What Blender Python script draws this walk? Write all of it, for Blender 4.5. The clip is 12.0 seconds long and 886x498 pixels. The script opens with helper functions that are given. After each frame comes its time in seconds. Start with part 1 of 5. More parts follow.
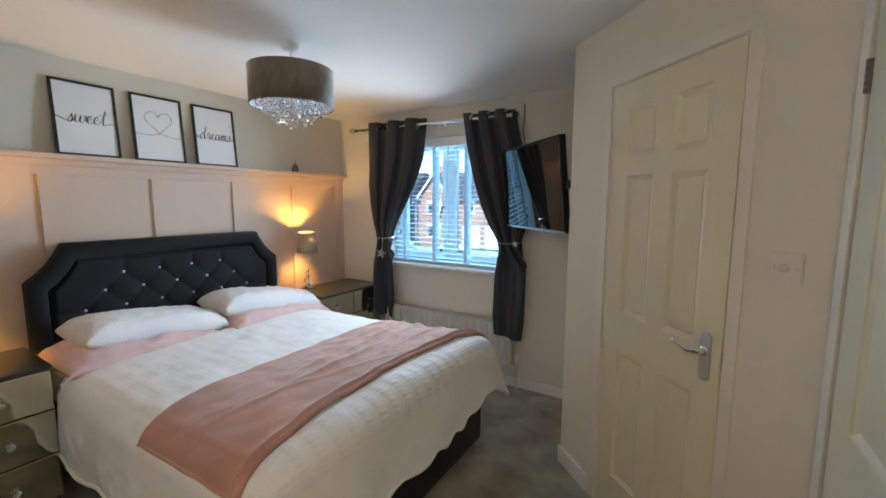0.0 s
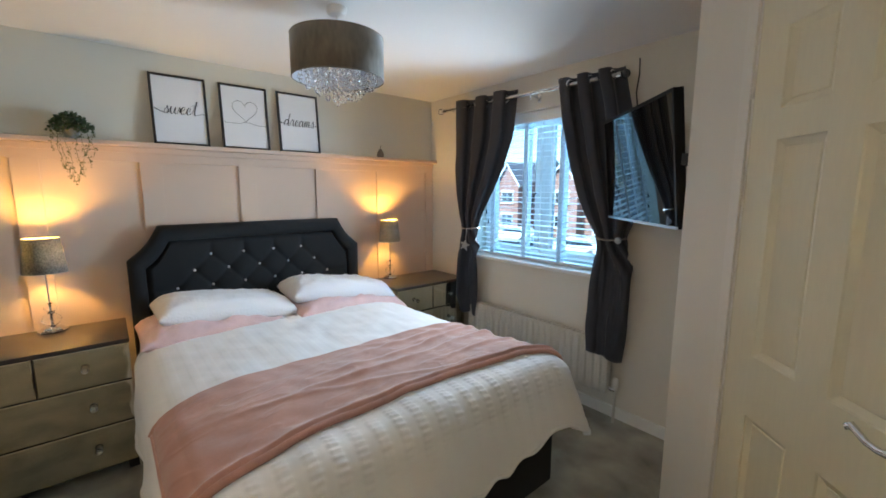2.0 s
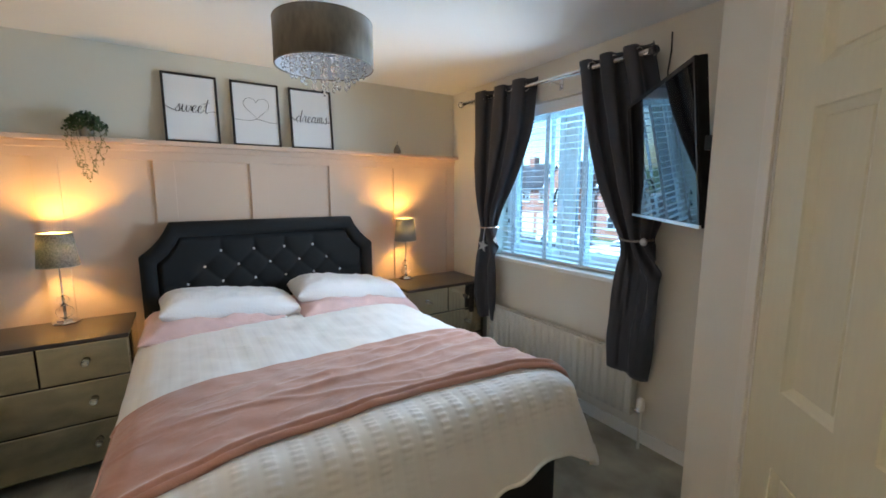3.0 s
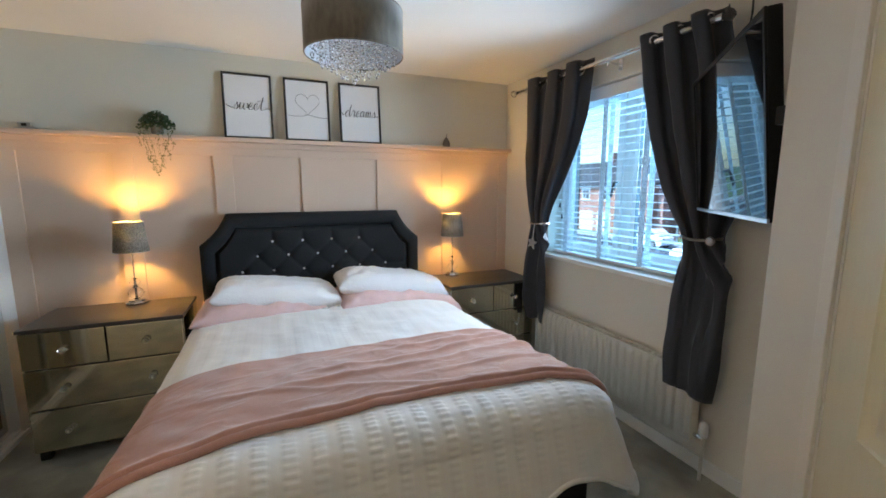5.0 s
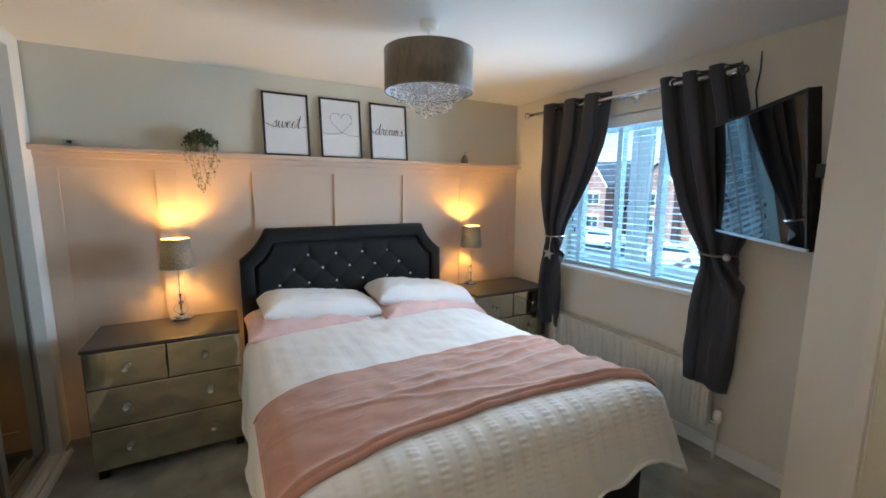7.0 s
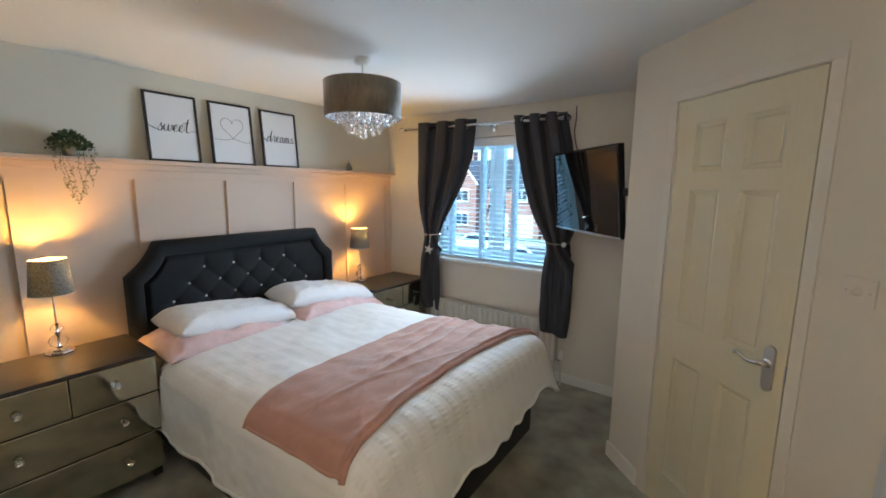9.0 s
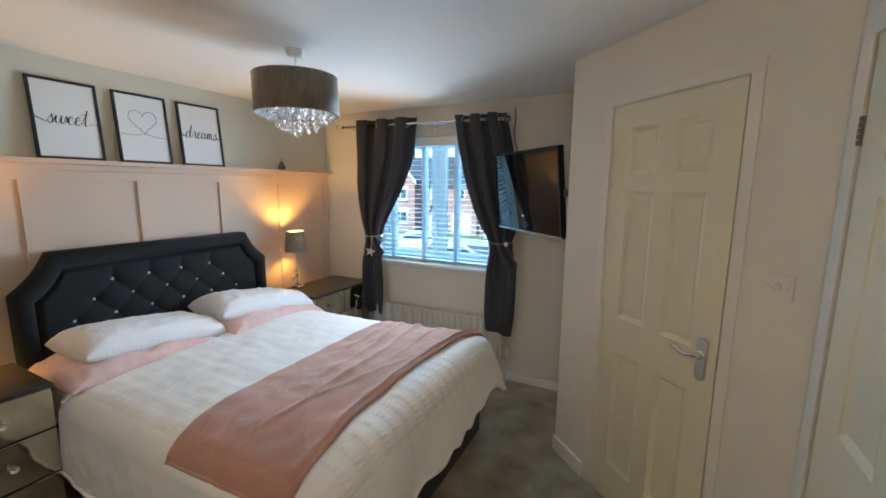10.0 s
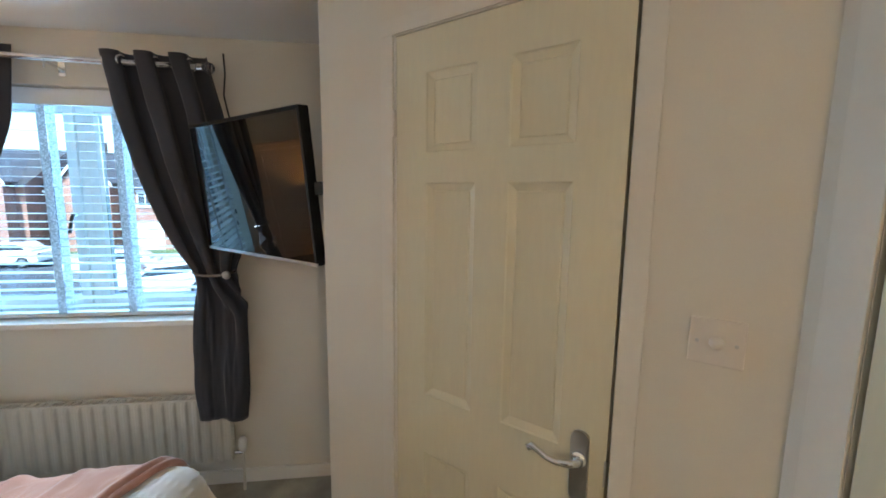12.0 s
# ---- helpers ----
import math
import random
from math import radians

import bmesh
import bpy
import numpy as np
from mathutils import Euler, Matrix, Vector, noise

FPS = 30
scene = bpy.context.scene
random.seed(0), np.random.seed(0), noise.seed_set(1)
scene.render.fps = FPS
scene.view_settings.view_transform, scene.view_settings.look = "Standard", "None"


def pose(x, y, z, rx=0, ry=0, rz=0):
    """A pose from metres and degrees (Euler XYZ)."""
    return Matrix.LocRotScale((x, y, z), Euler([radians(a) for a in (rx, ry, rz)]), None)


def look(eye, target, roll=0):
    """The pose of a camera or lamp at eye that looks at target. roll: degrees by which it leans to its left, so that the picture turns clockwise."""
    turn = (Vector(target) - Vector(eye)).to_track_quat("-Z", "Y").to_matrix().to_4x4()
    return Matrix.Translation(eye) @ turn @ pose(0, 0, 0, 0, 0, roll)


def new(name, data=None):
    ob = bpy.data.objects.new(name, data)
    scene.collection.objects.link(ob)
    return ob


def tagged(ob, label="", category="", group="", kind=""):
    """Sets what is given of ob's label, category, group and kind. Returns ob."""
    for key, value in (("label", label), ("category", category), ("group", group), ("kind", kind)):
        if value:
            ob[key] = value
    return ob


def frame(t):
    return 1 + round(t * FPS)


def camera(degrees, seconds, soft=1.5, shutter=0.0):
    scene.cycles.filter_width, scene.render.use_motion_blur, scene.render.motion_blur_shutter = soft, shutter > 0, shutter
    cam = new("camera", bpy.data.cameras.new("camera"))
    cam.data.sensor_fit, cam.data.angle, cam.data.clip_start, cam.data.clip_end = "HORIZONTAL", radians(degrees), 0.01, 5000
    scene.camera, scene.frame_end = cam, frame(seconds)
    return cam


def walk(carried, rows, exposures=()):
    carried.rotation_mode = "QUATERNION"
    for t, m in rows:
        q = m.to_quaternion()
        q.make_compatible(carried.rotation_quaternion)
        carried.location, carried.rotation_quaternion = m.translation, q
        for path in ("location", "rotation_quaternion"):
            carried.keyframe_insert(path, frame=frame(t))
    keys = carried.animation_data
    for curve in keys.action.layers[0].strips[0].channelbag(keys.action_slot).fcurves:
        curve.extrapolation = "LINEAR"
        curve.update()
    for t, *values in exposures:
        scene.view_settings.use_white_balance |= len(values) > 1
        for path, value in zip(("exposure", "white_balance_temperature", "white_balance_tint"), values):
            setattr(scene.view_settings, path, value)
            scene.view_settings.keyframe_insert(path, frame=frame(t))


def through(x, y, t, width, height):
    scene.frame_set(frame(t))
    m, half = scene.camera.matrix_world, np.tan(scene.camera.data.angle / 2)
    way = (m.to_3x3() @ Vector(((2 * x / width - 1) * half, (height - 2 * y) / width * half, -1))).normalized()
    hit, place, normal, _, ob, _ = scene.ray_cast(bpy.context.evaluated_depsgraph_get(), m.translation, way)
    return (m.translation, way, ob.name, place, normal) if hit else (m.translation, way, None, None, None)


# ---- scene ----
cam = camera(95.3, 12.0, soft=1.7)
PATH = [
    (0, (-0.125, 0.232, 1.48), (-1.184, 1.913, 1.249), 0.2),
    (0.5, (-0.117, 0.355, 1.49), (-1.313, 1.94, 1.248), 0.3),
    (1, (-0.105, 0.47, 1.475), (-1.431, 1.945, 1.215), 0.3),
    (1.5, (-0.105, 0.624, 1.471), (-1.537, 1.993, 1.199), 0.1),
    (2, (-0.116, 0.761, 1.455), (-1.638, 2.028, 1.172), 0.1),
    (2.5, (-0.129, 0.939, 1.435), (-1.707, 2.134, 1.149), -0.0),
    (3, (-0.095, 1.073, 1.426), (-1.76, 2.145, 1.147), -0.1),
    (5, (-0.096, 1.29, 1.393), (-1.922, 2.053, 1.106), -0.1),
    (5.5, (-0.108, 1.245, 1.404), (-1.938, 1.998, 1.116), 0.0),
    (6, (-0.113, 1.114, 1.441), (-1.932, 1.896, 1.156), 0.1),
    (6.5, (-0.133, 0.931, 1.476), (-1.924, 1.774, 1.193), 0.3),
    (8.5, (-0.174, 0.215, 1.571), (-1.531, 1.653, 1.273), 0.4),
    (9, (-0.222, 0.032, 1.59), (-1.38, 1.635, 1.291), 0.6),
    (9.5, (-0.261, -0.031, 1.617), (-1.273, 1.667, 1.308), 0.5),
    (10, (-0.289, 0.074, 1.608), (-1.191, 1.832, 1.302), 0.5),
    (10.5, (-0.303, 0.253, 1.595), (-1.04, 2.085, 1.281), 0.5),
    (11, (-0.368, 0.473, 1.564), (-0.859, 2.387, 1.259), 0.7),
    (11.5, (-0.432, 0.737, 1.585), (-0.599, 2.705, 1.273), 0.3),
    (12, (-0.496, 1.047, 1.562), (-0.232, 3.012, 1.295), 0.7),
]
walk(cam, [(t, look(eye, target, roll)) for t, eye, target, roll in PATH], exposures=[(0.0, 2.90, 7100, 20), (11.0, 2.90, 7150, 20), (12.0, 3.16, 7500, 22)])

# ---- light ----
XW, YN, XE, YS, ZC = -3.21, 3.19, 0.175, -0.14, 2.28     # walls and ceiling of the room
SUN_ELEVATION, SUN_AZIMUTH = 48.0, 200.0
world = bpy.data.worlds.new("sky")
scene.world = world
world.use_nodes = True
wn = world.node_tree.nodes
sky = wn.new("ShaderNodeTexSky")
sky.sky_type = "NISHITA"
sky.sun_disc = False
sky.sun_elevation, sky.sun_rotation = radians(SUN_ELEVATION), radians(SUN_AZIMUTH)
sky.dust_density, sky.air_density, sky.ozone_density = 0.6, 1.3, 3.0
wn["Background"].inputs["Strength"].default_value = 0.085
world.node_tree.links.new(sky.outputs["Color"], wn["Background"].inputs["Color"])
sun = bpy.data.lights.new("sun", "SUN")
sun.energy, sun.angle, sun.color = 2.8, radians(6), (1.0, 0.96, 0.9)
new("sun", sun).matrix_world = pose(0, 0, 20, 90 - SUN_ELEVATION, 0, 180 - SUN_AZIMUTH)
BULB_GLOW = 190.0
# the sky's light, standing in the window's opening
skylight = bpy.data.lights.new("window_daylight", "AREA")
skylight.shape, skylight.size, skylight.size_y, skylight.energy, skylight.color = "RECTANGLE", 1.15, 1.0, 3.9, (0.62, 0.83, 1.0)
skylight.spread = radians(122)
new("window_daylight", skylight).matrix_world = look((-1.995, YN - 0.004, 1.46), (-1.995, 0.0, 1.46))
blindlight = bpy.data.lights.new("blind_daylight", "AREA")
blindlight.shape, blindlight.size, blindlight.size_y, blindlight.energy, blindlight.color = "RECTANGLE", 1.15, 1.0, 3.3, (0.18, 0.58, 1.0)
blindlight.spread = radians(120)
new("blind_daylight", blindlight).matrix_world = look((-1.995, YN + 0.102, 1.46), (-1.995, 0.0, 1.46))
# strength of a fill lamp added behind the view, no known source
FILL_GLOW = 8.3
LAMP_COLOUR = (1.0, 0.61, 0.15)


# ---- materials ----
def principled(name):
    m = bpy.data.materials.new(name)
    m.use_nodes = True
    return m, m.node_tree.nodes, m.node_tree.links, m.node_tree.nodes["Principled BSDF"]


def mat(name, colour, rough=0.6, metal=0.0, var=0.06, scale=3.0, fine=120.0, bump=0.08, depth=0.002, sheen=0.0, stretch=(1, 1, 1), rough_var=0.08, coat=0.0, each=0.0):
    """A plain surface with broad mottling, fine grain and slight relief."""
    m, n, l, b = principled(name)
    co = n.new("ShaderNodeTexCoord")
    mp = n.new("ShaderNodeMapping")
    mp.inputs["Scale"].default_value = stretch
    l.new(co.outputs["Object"], mp.inputs["Vector"])
    broad, grain = n.new("ShaderNodeTexNoise"), n.new("ShaderNodeTexNoise")
    broad.inputs["Scale"].default_value, broad.inputs["Detail"].default_value = scale, 5
    grain.inputs["Scale"].default_value, grain.inputs["Detail"].default_value = fine, 3
    for tex in (broad, grain):
        l.new(mp.outputs["Vector"], tex.inputs["Vector"])
    mix = n.new("ShaderNodeMath")
    mix.operation = "MULTIPLY_ADD"
    l.new(grain.outputs["Fac"], mix.inputs[0])
    mix.inputs[1].default_value = 0.5
    l.new(broad.outputs["Fac"], mix.inputs[2])
    ramp = n.new("ShaderNodeValToRGB")
    ramp.color_ramp.elements[0].position, ramp.color_ramp.elements[1].position = 0.45, 1.05
    ramp.color_ramp.elements[0].color = (*[c * (1 - var) for c in colour], 1)
    ramp.color_ramp.elements[1].color = (*[min(1, c * (1 + var)) for c in colour], 1)
    l.new(mix.outputs[0], ramp.inputs["Fac"])
    out = ramp.outputs["Color"]
    if each:
        info, hsv = n.new("ShaderNodeObjectInfo"), n.new("ShaderNodeHueSaturation")
        rng = n.new("ShaderNodeMapRange")
        rng.inputs["To Min"].default_value, rng.inputs["To Max"].default_value = 1 - each, 1 + each
        l.new(info.outputs["Random"], rng.inputs["Value"])
        l.new(rng.outputs["Result"], hsv.inputs["Value"])
        l.new(out, hsv.inputs["Color"])
        out = hsv.outputs["Color"]
    l.new(out, b.inputs["Base Color"])
    rr = n.new("ShaderNodeMapRange")
    rr.inputs["To Min"].default_value, rr.inputs["To Max"].default_value = max(0.02, rough - rough_var), min(1, rough + rough_var)
    l.new(broad.outputs["Fac"], rr.inputs["Value"])
    l.new(rr.outputs["Result"], b.inputs["Roughness"])
    b.inputs["Metallic"].default_value = metal
    b.inputs["Coat Weight"].default_value = coat
    if sheen:
        b.inputs["Sheen Weight"].default_value, b.inputs["Sheen Roughness"].default_value = sheen, 0.4
    if bump:
        bp = n.new("ShaderNodeBump")
        bp.inputs["Strength"].default_value, bp.inputs["Distance"].default_value = bump, depth
        l.new(mix.outputs[0], bp.inputs["Height"])
        l.new(bp.outputs["Normal"], b.inputs["Normal"])
    return m


def glass(name, rough=0.0, tint=(1, 1, 1), ior=1.5):
    m, n, l, b = principled(name)
    b.inputs["Base Color"].default_value = (*tint, 1)
    b.inputs["Transmission Weight"].default_value = 1
    b.inputs["Roughness"].default_value, b.inputs["IOR"].default_value = rough, ior
    return m


def fabric_shade(name, colour, through):
    """Woven lampshade cloth that lets part of the light through."""
    m, n, l, b = principled(name)
    co, tex, big = n.new("ShaderNodeTexCoord"), n.new("ShaderNodeTexNoise"), n.new("ShaderNodeTexNoise")
    tex.inputs["Scale"].default_value, tex.inputs["Detail"].default_value = 260, 2
    big.inputs["Scale"].default_value, big.inputs["Detail"].default_value = 110, 4
    mul = n.new("ShaderNodeMath")
    mul.operation = "MULTIPLY"
    ramp = n.new("ShaderNodeValToRGB")
    ramp.color_ramp.elements[0].position, ramp.color_ramp.elements[1].position = 0.15, 0.4
    ramp.color_ramp.elements[0].color = (*[c * 0.55 for c in colour], 1)
    ramp.color_ramp.elements[1].color = (*[c * 1.35 for c in colour], 1)
    for t in (tex, big):
        l.new(co.outputs["Object"], t.inputs["Vector"])
    l.new(tex.outputs["Fac"], mul.inputs[0])
    l.new(big.outputs["Fac"], mul.inputs[1])
    l.new(mul.outputs[0], ramp.inputs["Fac"])
    l.new(ramp.outputs["Color"], b.inputs["Base Color"])
    b.inputs["Roughness"].default_value = 0.85
    if through:
        tr, mx = n.new("ShaderNodeBsdfTranslucent"), n.new("ShaderNodeMixShader")
        l.new(ramp.outputs["Color"], tr.inputs["Color"])
        mx.inputs["Fac"].default_value = through
        l.new(b.outputs["BSDF"], mx.inputs[1])
        l.new(tr.outputs["BSDF"], mx.inputs[2])
        l.new(mx.outputs["Shader"], n["Material Output"].inputs["Surface"])
    return m


def seersucker(name, colour, relief):
    """White bed linen with puckered bands running along the bed."""
    m, n, l, b = principled(name)
    co = n.new("ShaderNodeTexCoord")
    sep = n.new("ShaderNodeSeparateXYZ")
    l.new(co.outputs["Object"], sep.inputs["Vector"])
    band = n.new("ShaderNodeMath")
    band.operation = "MULTIPLY"
    band.inputs[1].default_value = 2 * math.pi / 0.075
    l.new(sep.outputs["Y"], band.inputs[0])
    wave = n.new("ShaderNodeMath")
    wave.operation = "SINE"
    l.new(band.outputs[0], wave.inputs[0])
    mask = n.new("ShaderNodeMapRange")
    mask.inputs["From Min"].default_value, mask.inputs["From Max"].default_value = -0.1, 0.5
    l.new(wave.outputs[0], mask.inputs["Value"])
    mp = n.new("ShaderNodeMapping")
    mp.inputs["Scale"].default_value = (2.0, 0.4, 2.0)
    l.new(co.outputs["Object"], mp.inputs["Vector"])
    puck = n.new("ShaderNodeTexNoise")
    puck.inputs["Scale"].default_value, puck.inputs["Detail"].default_value = 38, 2
    l.new(mp.outputs["Vector"], puck.inputs["Vector"])
    mul = n.new("ShaderNodeMath")
    mul.operation = "MULTIPLY"
    l.new(puck.outputs["Fac"], mul.inputs[0])
    l.new(mask.outputs["Result"], mul.inputs[1])
    weave = n.new("ShaderNodeTexNoise")
    weave.inputs["Scale"].default_value = 420
    l.new(co.outputs["Object"], weave.inputs["Vector"])
    add = n.new("ShaderNodeMath")
    add.operation = "MULTIPLY_ADD"
    add.inputs[1].default_value = 0.08
    l.new(weave.outputs["Fac"], add.inputs[0])
    l.new(mul.outputs[0], add.inputs[2])
    bp = n.new("ShaderNodeBump")
    bp.inputs["Strength"].default_value, bp.inputs["Distance"].default_value = relief, 0.006
    l.new(add.outputs[0], bp.inputs["Height"])
    l.new(bp.outputs["Normal"], b.inputs["Normal"])
    broad = n.new("ShaderNodeTexNoise")
    broad.inputs["Scale"].default_value = 4
    l.new(co.outputs["Object"], broad.inputs["Vector"])
    ramp = n.new("ShaderNodeValToRGB")
    ramp.color_ramp.elements[0].color = (*[c * 0.95 for c in colour], 1)
    ramp.color_ramp.elements[1].color = (*colour, 1)
    l.new(broad.outputs["Fac"], ramp.inputs["Fac"])
    l.new(ramp.outputs["Color"], b.inputs["Base Color"])
    b.inputs["Roughness"].default_value = 0.75
    b.inputs["Sheen Weight"].default_value = 0.15
    return m


M_WALL = mat("wall_paint_cream", (0.70, 0.66, 0.58), 0.85, var=0.03, scale=1.2, fine=260, bump=0.12, depth=0.0006)
M_WALL_GREY = mat("wall_paint_grey", (0.68, 0.655, 0.565), 0.85, var=0.03, scale=1.2, fine=260, bump=0.12, depth=0.0006)
M_PINK = mat("panel_paint_pink", (0.67, 0.495, 0.385), 0.55, var=0.03, scale=1.5, fine=200, bump=0.08, depth=0.0005)
M_CEIL = mat("ceiling_paint", (0.80, 0.80, 0.78), 0.9, var=0.02, scale=1.0, fine=220, bump=0.15, depth=0.0008)
M_ARCH = mat("architrave_cream_white", (0.715, 0.675, 0.60), 0.55, var=0.03, scale=3, fine=60, bump=0.05, depth=0.0005)
M_SWITCH = mat("aged_white_plastic", (0.69, 0.64, 0.58), 0.4, var=0.02, bump=0.02)
M_GLOSS = mat("white_gloss_paint", (0.80, 0.79, 0.75), 0.32, var=0.03, scale=3, fine=60, bump=0.05, depth=0.0005)
M_DOOR = mat("door_cream_paint", (0.68, 0.63, 0.47), 0.45, var=0.05, scale=1.6, fine=90, bump=0.1, depth=0.0006, stretch=(1, 1, 0.15))
M_CARPET = mat("grey_carpet", (0.285, 0.27, 0.215), 0.95, var=0.55, scale=5, fine=320, bump=0.9, depth=0.006, sheen=0.3)
M_CHROME = mat("chrome", (0.75, 0.75, 0.76), 0.12, 1.0, var=0.04, bump=0.0, rough_var=0.05)
M_STEEL = mat("brushed_steel", (0.55, 0.55, 0.55), 0.32, 1.0, var=0.06, bump=0.05)
M_MIRROR = mat("mirror", (0.35, 0.335, 0.275), 0.03, 1.0, var=0.01, bump=0.0, rough_var=0.01)
M_DRAWER = mat("mirror_smoked", (0.62, 0.59, 0.48), 0.07, 1.0, var=0.05, scale=4, bump=0.02, depth=0.0004, rough_var=0.03)
M_TOP = mat("dark_brown_top", (0.036, 0.028, 0.022), 0.33, var=0.2, scale=3, fine=60, bump=0.05, depth=0.0004, stretch=(1, 0.2, 1), coat=0.2)
M_BLACK = mat("black_frame", (0.012, 0.011, 0.011), 0.4, var=0.2, bump=0.03)
M_VELVET = mat("charcoal_velvet", (0.0075, 0.0084, 0.0096), 0.9, var=0.3, scale=6, fine=350, bump=0.25, depth=0.001, sheen=0.045)
M_DIVAN = mat("black_divan_cloth", (0.012, 0.012, 0.013), 0.9, var=0.25, scale=6, fine=400, bump=0.3, depth=0.001, sheen=0.1)
M_WHITE_LINEN = seersucker("white_seersucker", (0.82, 0.81, 0.80), 0.10)
M_PILLOW = seersucker("white_pillow_linen", (0.83, 0.82, 0.83), 0.6)
M_PINK_LINEN = mat("pale_pink_cotton", (0.75, 0.51, 0.49), 0.8, var=0.06, scale=14, fine=400, bump=0.5, depth=0.006, sheen=0.1)
M_THROW = mat("dusky_pink_fleece", (0.475, 0.238, 0.182), 0.92, var=0.14, scale=9, fine=300, bump=0.5, depth=0.004, sheen=0.45)
M_CURTAIN = mat("charcoal_curtain", (0.030, 0.0315, 0.040), 0.75, var=0.12, scale=9, fine=420, bump=0.3, depth=0.0008, sheen=0.2, stretch=(1, 1, 0.8))
M_BLIND = mat("white_blind", (0.80, 0.80, 0.79), 0.4, var=0.03, scale=4, fine=60, bump=0.05, depth=0.0004)
M_TAPE = fabric_shade("white_ladder_tape", (0.76, 0.78, 0.80), 0.55)
M_UPVC = mat("white_upvc", (0.80, 0.81, 0.81), 0.28, var=0.02, bump=0.02)
# tint stands in for dimmer, bluer daylight outside, not for coloured glass
M_GLASS = glass("daylight_dimming_glass", 0.0, (0.32, 0.59, 0.84))
M_CRYSTAL = glass("cut_crystal", 0.0, (1, 1, 1), 1.55)
M_SOFT_CRYSTAL = glass("acrylic_crystal", 0.04, (1, 1, 1), 1.28)
M_BUTTON = mat("crystal_button", (0.8, 0.8, 0.82), 0.1, var=0.02, bump=0.0, coat=0.5)
M_SCREEN = mat("tv_screen", (0.008, 0.008, 0.009), 0.025, var=0.02, bump=0.0, rough_var=0.005)
M_SCREEN.node_tree.nodes["Principled BSDF"].inputs["IOR"].default_value = 1.75
M_TVBODY = mat("tv_black_plastic", (0.007, 0.007, 0.007), 0.5, var=0.1, bump=0.03)
M_TVBODY.node_tree.nodes["Principled BSDF"].inputs["Specular IOR Level"].default_value = 0.18
M_PENDANT = mat("crushed_velvet_shade", (0.150, 0.122, 0.088), 0.7, var=0.45, scale=11, fine=60, bump=0.25, depth=0.002, sheen=0.5, stretch=(1, 1, 0.35))
M_LINING = mat("silver_lining", (0.70, 0.73, 0.78), 0.5, var=0.03, bump=0.02)
M_SHADE = fabric_shade("grey_woven_shade", (0.29, 0.275, 0.25), 0.27)
M_PEWTER = mat("dark_pewter", (0.20, 0.175, 0.15), 0.3, 1.0, var=0.2, bump=0.05)
M_SHADE_LINING = fabric_shade("white_shade_lining", (0.62, 0.60, 0.55), 0.6)
M_HINGE = mat("dull_hinge_steel", (0.15, 0.14, 0.125), 0.6, var=0.15, bump=0.03)
M_PAPER = mat("white_print_paper", (0.78, 0.79, 0.80), 0.5, var=0.015, bump=0.02)
M_INK = mat("dark_ink", (0.05, 0.055, 0.06), 0.6, var=0.05, bump=0.0)
M_RAD = mat("radiator_enamel", (0.62, 0.59, 0.52), 0.35, var=0.03, bump=0.03)
M_PLASTIC = mat("white_plastic", (0.76, 0.74, 0.70), 0.35, var=0.02, bump=0.02)
M_LEAF = mat("trailing_leaf", (0.045, 0.085, 0.03), 0.5, var=0.4, scale=30, fine=90, bump=0.1)
M_LEAF_PALE = mat("trailing_leaf_pale", (0.12, 0.125, 0.04), 0.5, var=0.4, scale=30, fine=90, bump=0.1)
M_STEM = mat("thin_stem", (0.12, 0.11, 0.04), 0.7, var=0.2, bump=0.0)
M_POT = mat("grey_pot", (0.22, 0.21, 0.19), 0.6, var=0.1)
M_BRICK = mat("house_brick", (0.34, 0.15, 0.10), 0.85, var=0.25, scale=2, fine=30, bump=0.2)
M_TILE = mat("roof_tile", (0.14, 0.12, 0.115), 0.85, var=0.25, scale=2, fine=20, bump=0.2, each=0.15)
M_RENDER = mat("pale_render", (0.62, 0.58, 0.54), 0.85, var=0.08, scale=1.0)
M_ROAD = mat("asphalt", (0.055, 0.055, 0.057), 0.9, var=0.25, scale=0.6, fine=60, bump=0.3)
M_SLAB = mat("paving", (0.30, 0.29, 0.27), 0.85, var=0.15, scale=1.0, fine=40)
M_GRASS = mat("verge_grass", (0.06, 0.10, 0.03), 0.9, var=0.35, scale=2, fine=60, bump=0.5)
M_CARPAINT = mat("white_car_paint", (0.78, 0.79, 0.80), 0.2, var=0.02, bump=0.0, coat=0.8)
M_CARBLUE = mat("dark_blue_car_paint", (0.03, 0.05, 0.11), 0.2, var=0.02, bump=0.0, coat=0.8)
M_DARKGLASS = mat("dark_window_glass", (0.03, 0.035, 0.04), 0.08, var=0.05, bump=0.0, rough_var=0.02)
M_RUBBER = mat("rubber", (0.015, 0.015, 0.015), 0.8, var=0.1)
m_bulb, n_b, l_b, b_b = principled("warm_bulb")
b_b.inputs["Emission Color"].default_value = (*LAMP_COLOUR, 1)
b_b.inputs["Emission Strength"].default_value = BULB_GLOW
M_BULB = m_bulb
# glow of the added fill lamp
M_FILL_GLOBE, n_b, l_b, b_b = principled("fill_lamp_globe")
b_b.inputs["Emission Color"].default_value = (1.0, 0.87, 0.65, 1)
b_b.inputs["Emission Strength"].default_value = FILL_GLOW


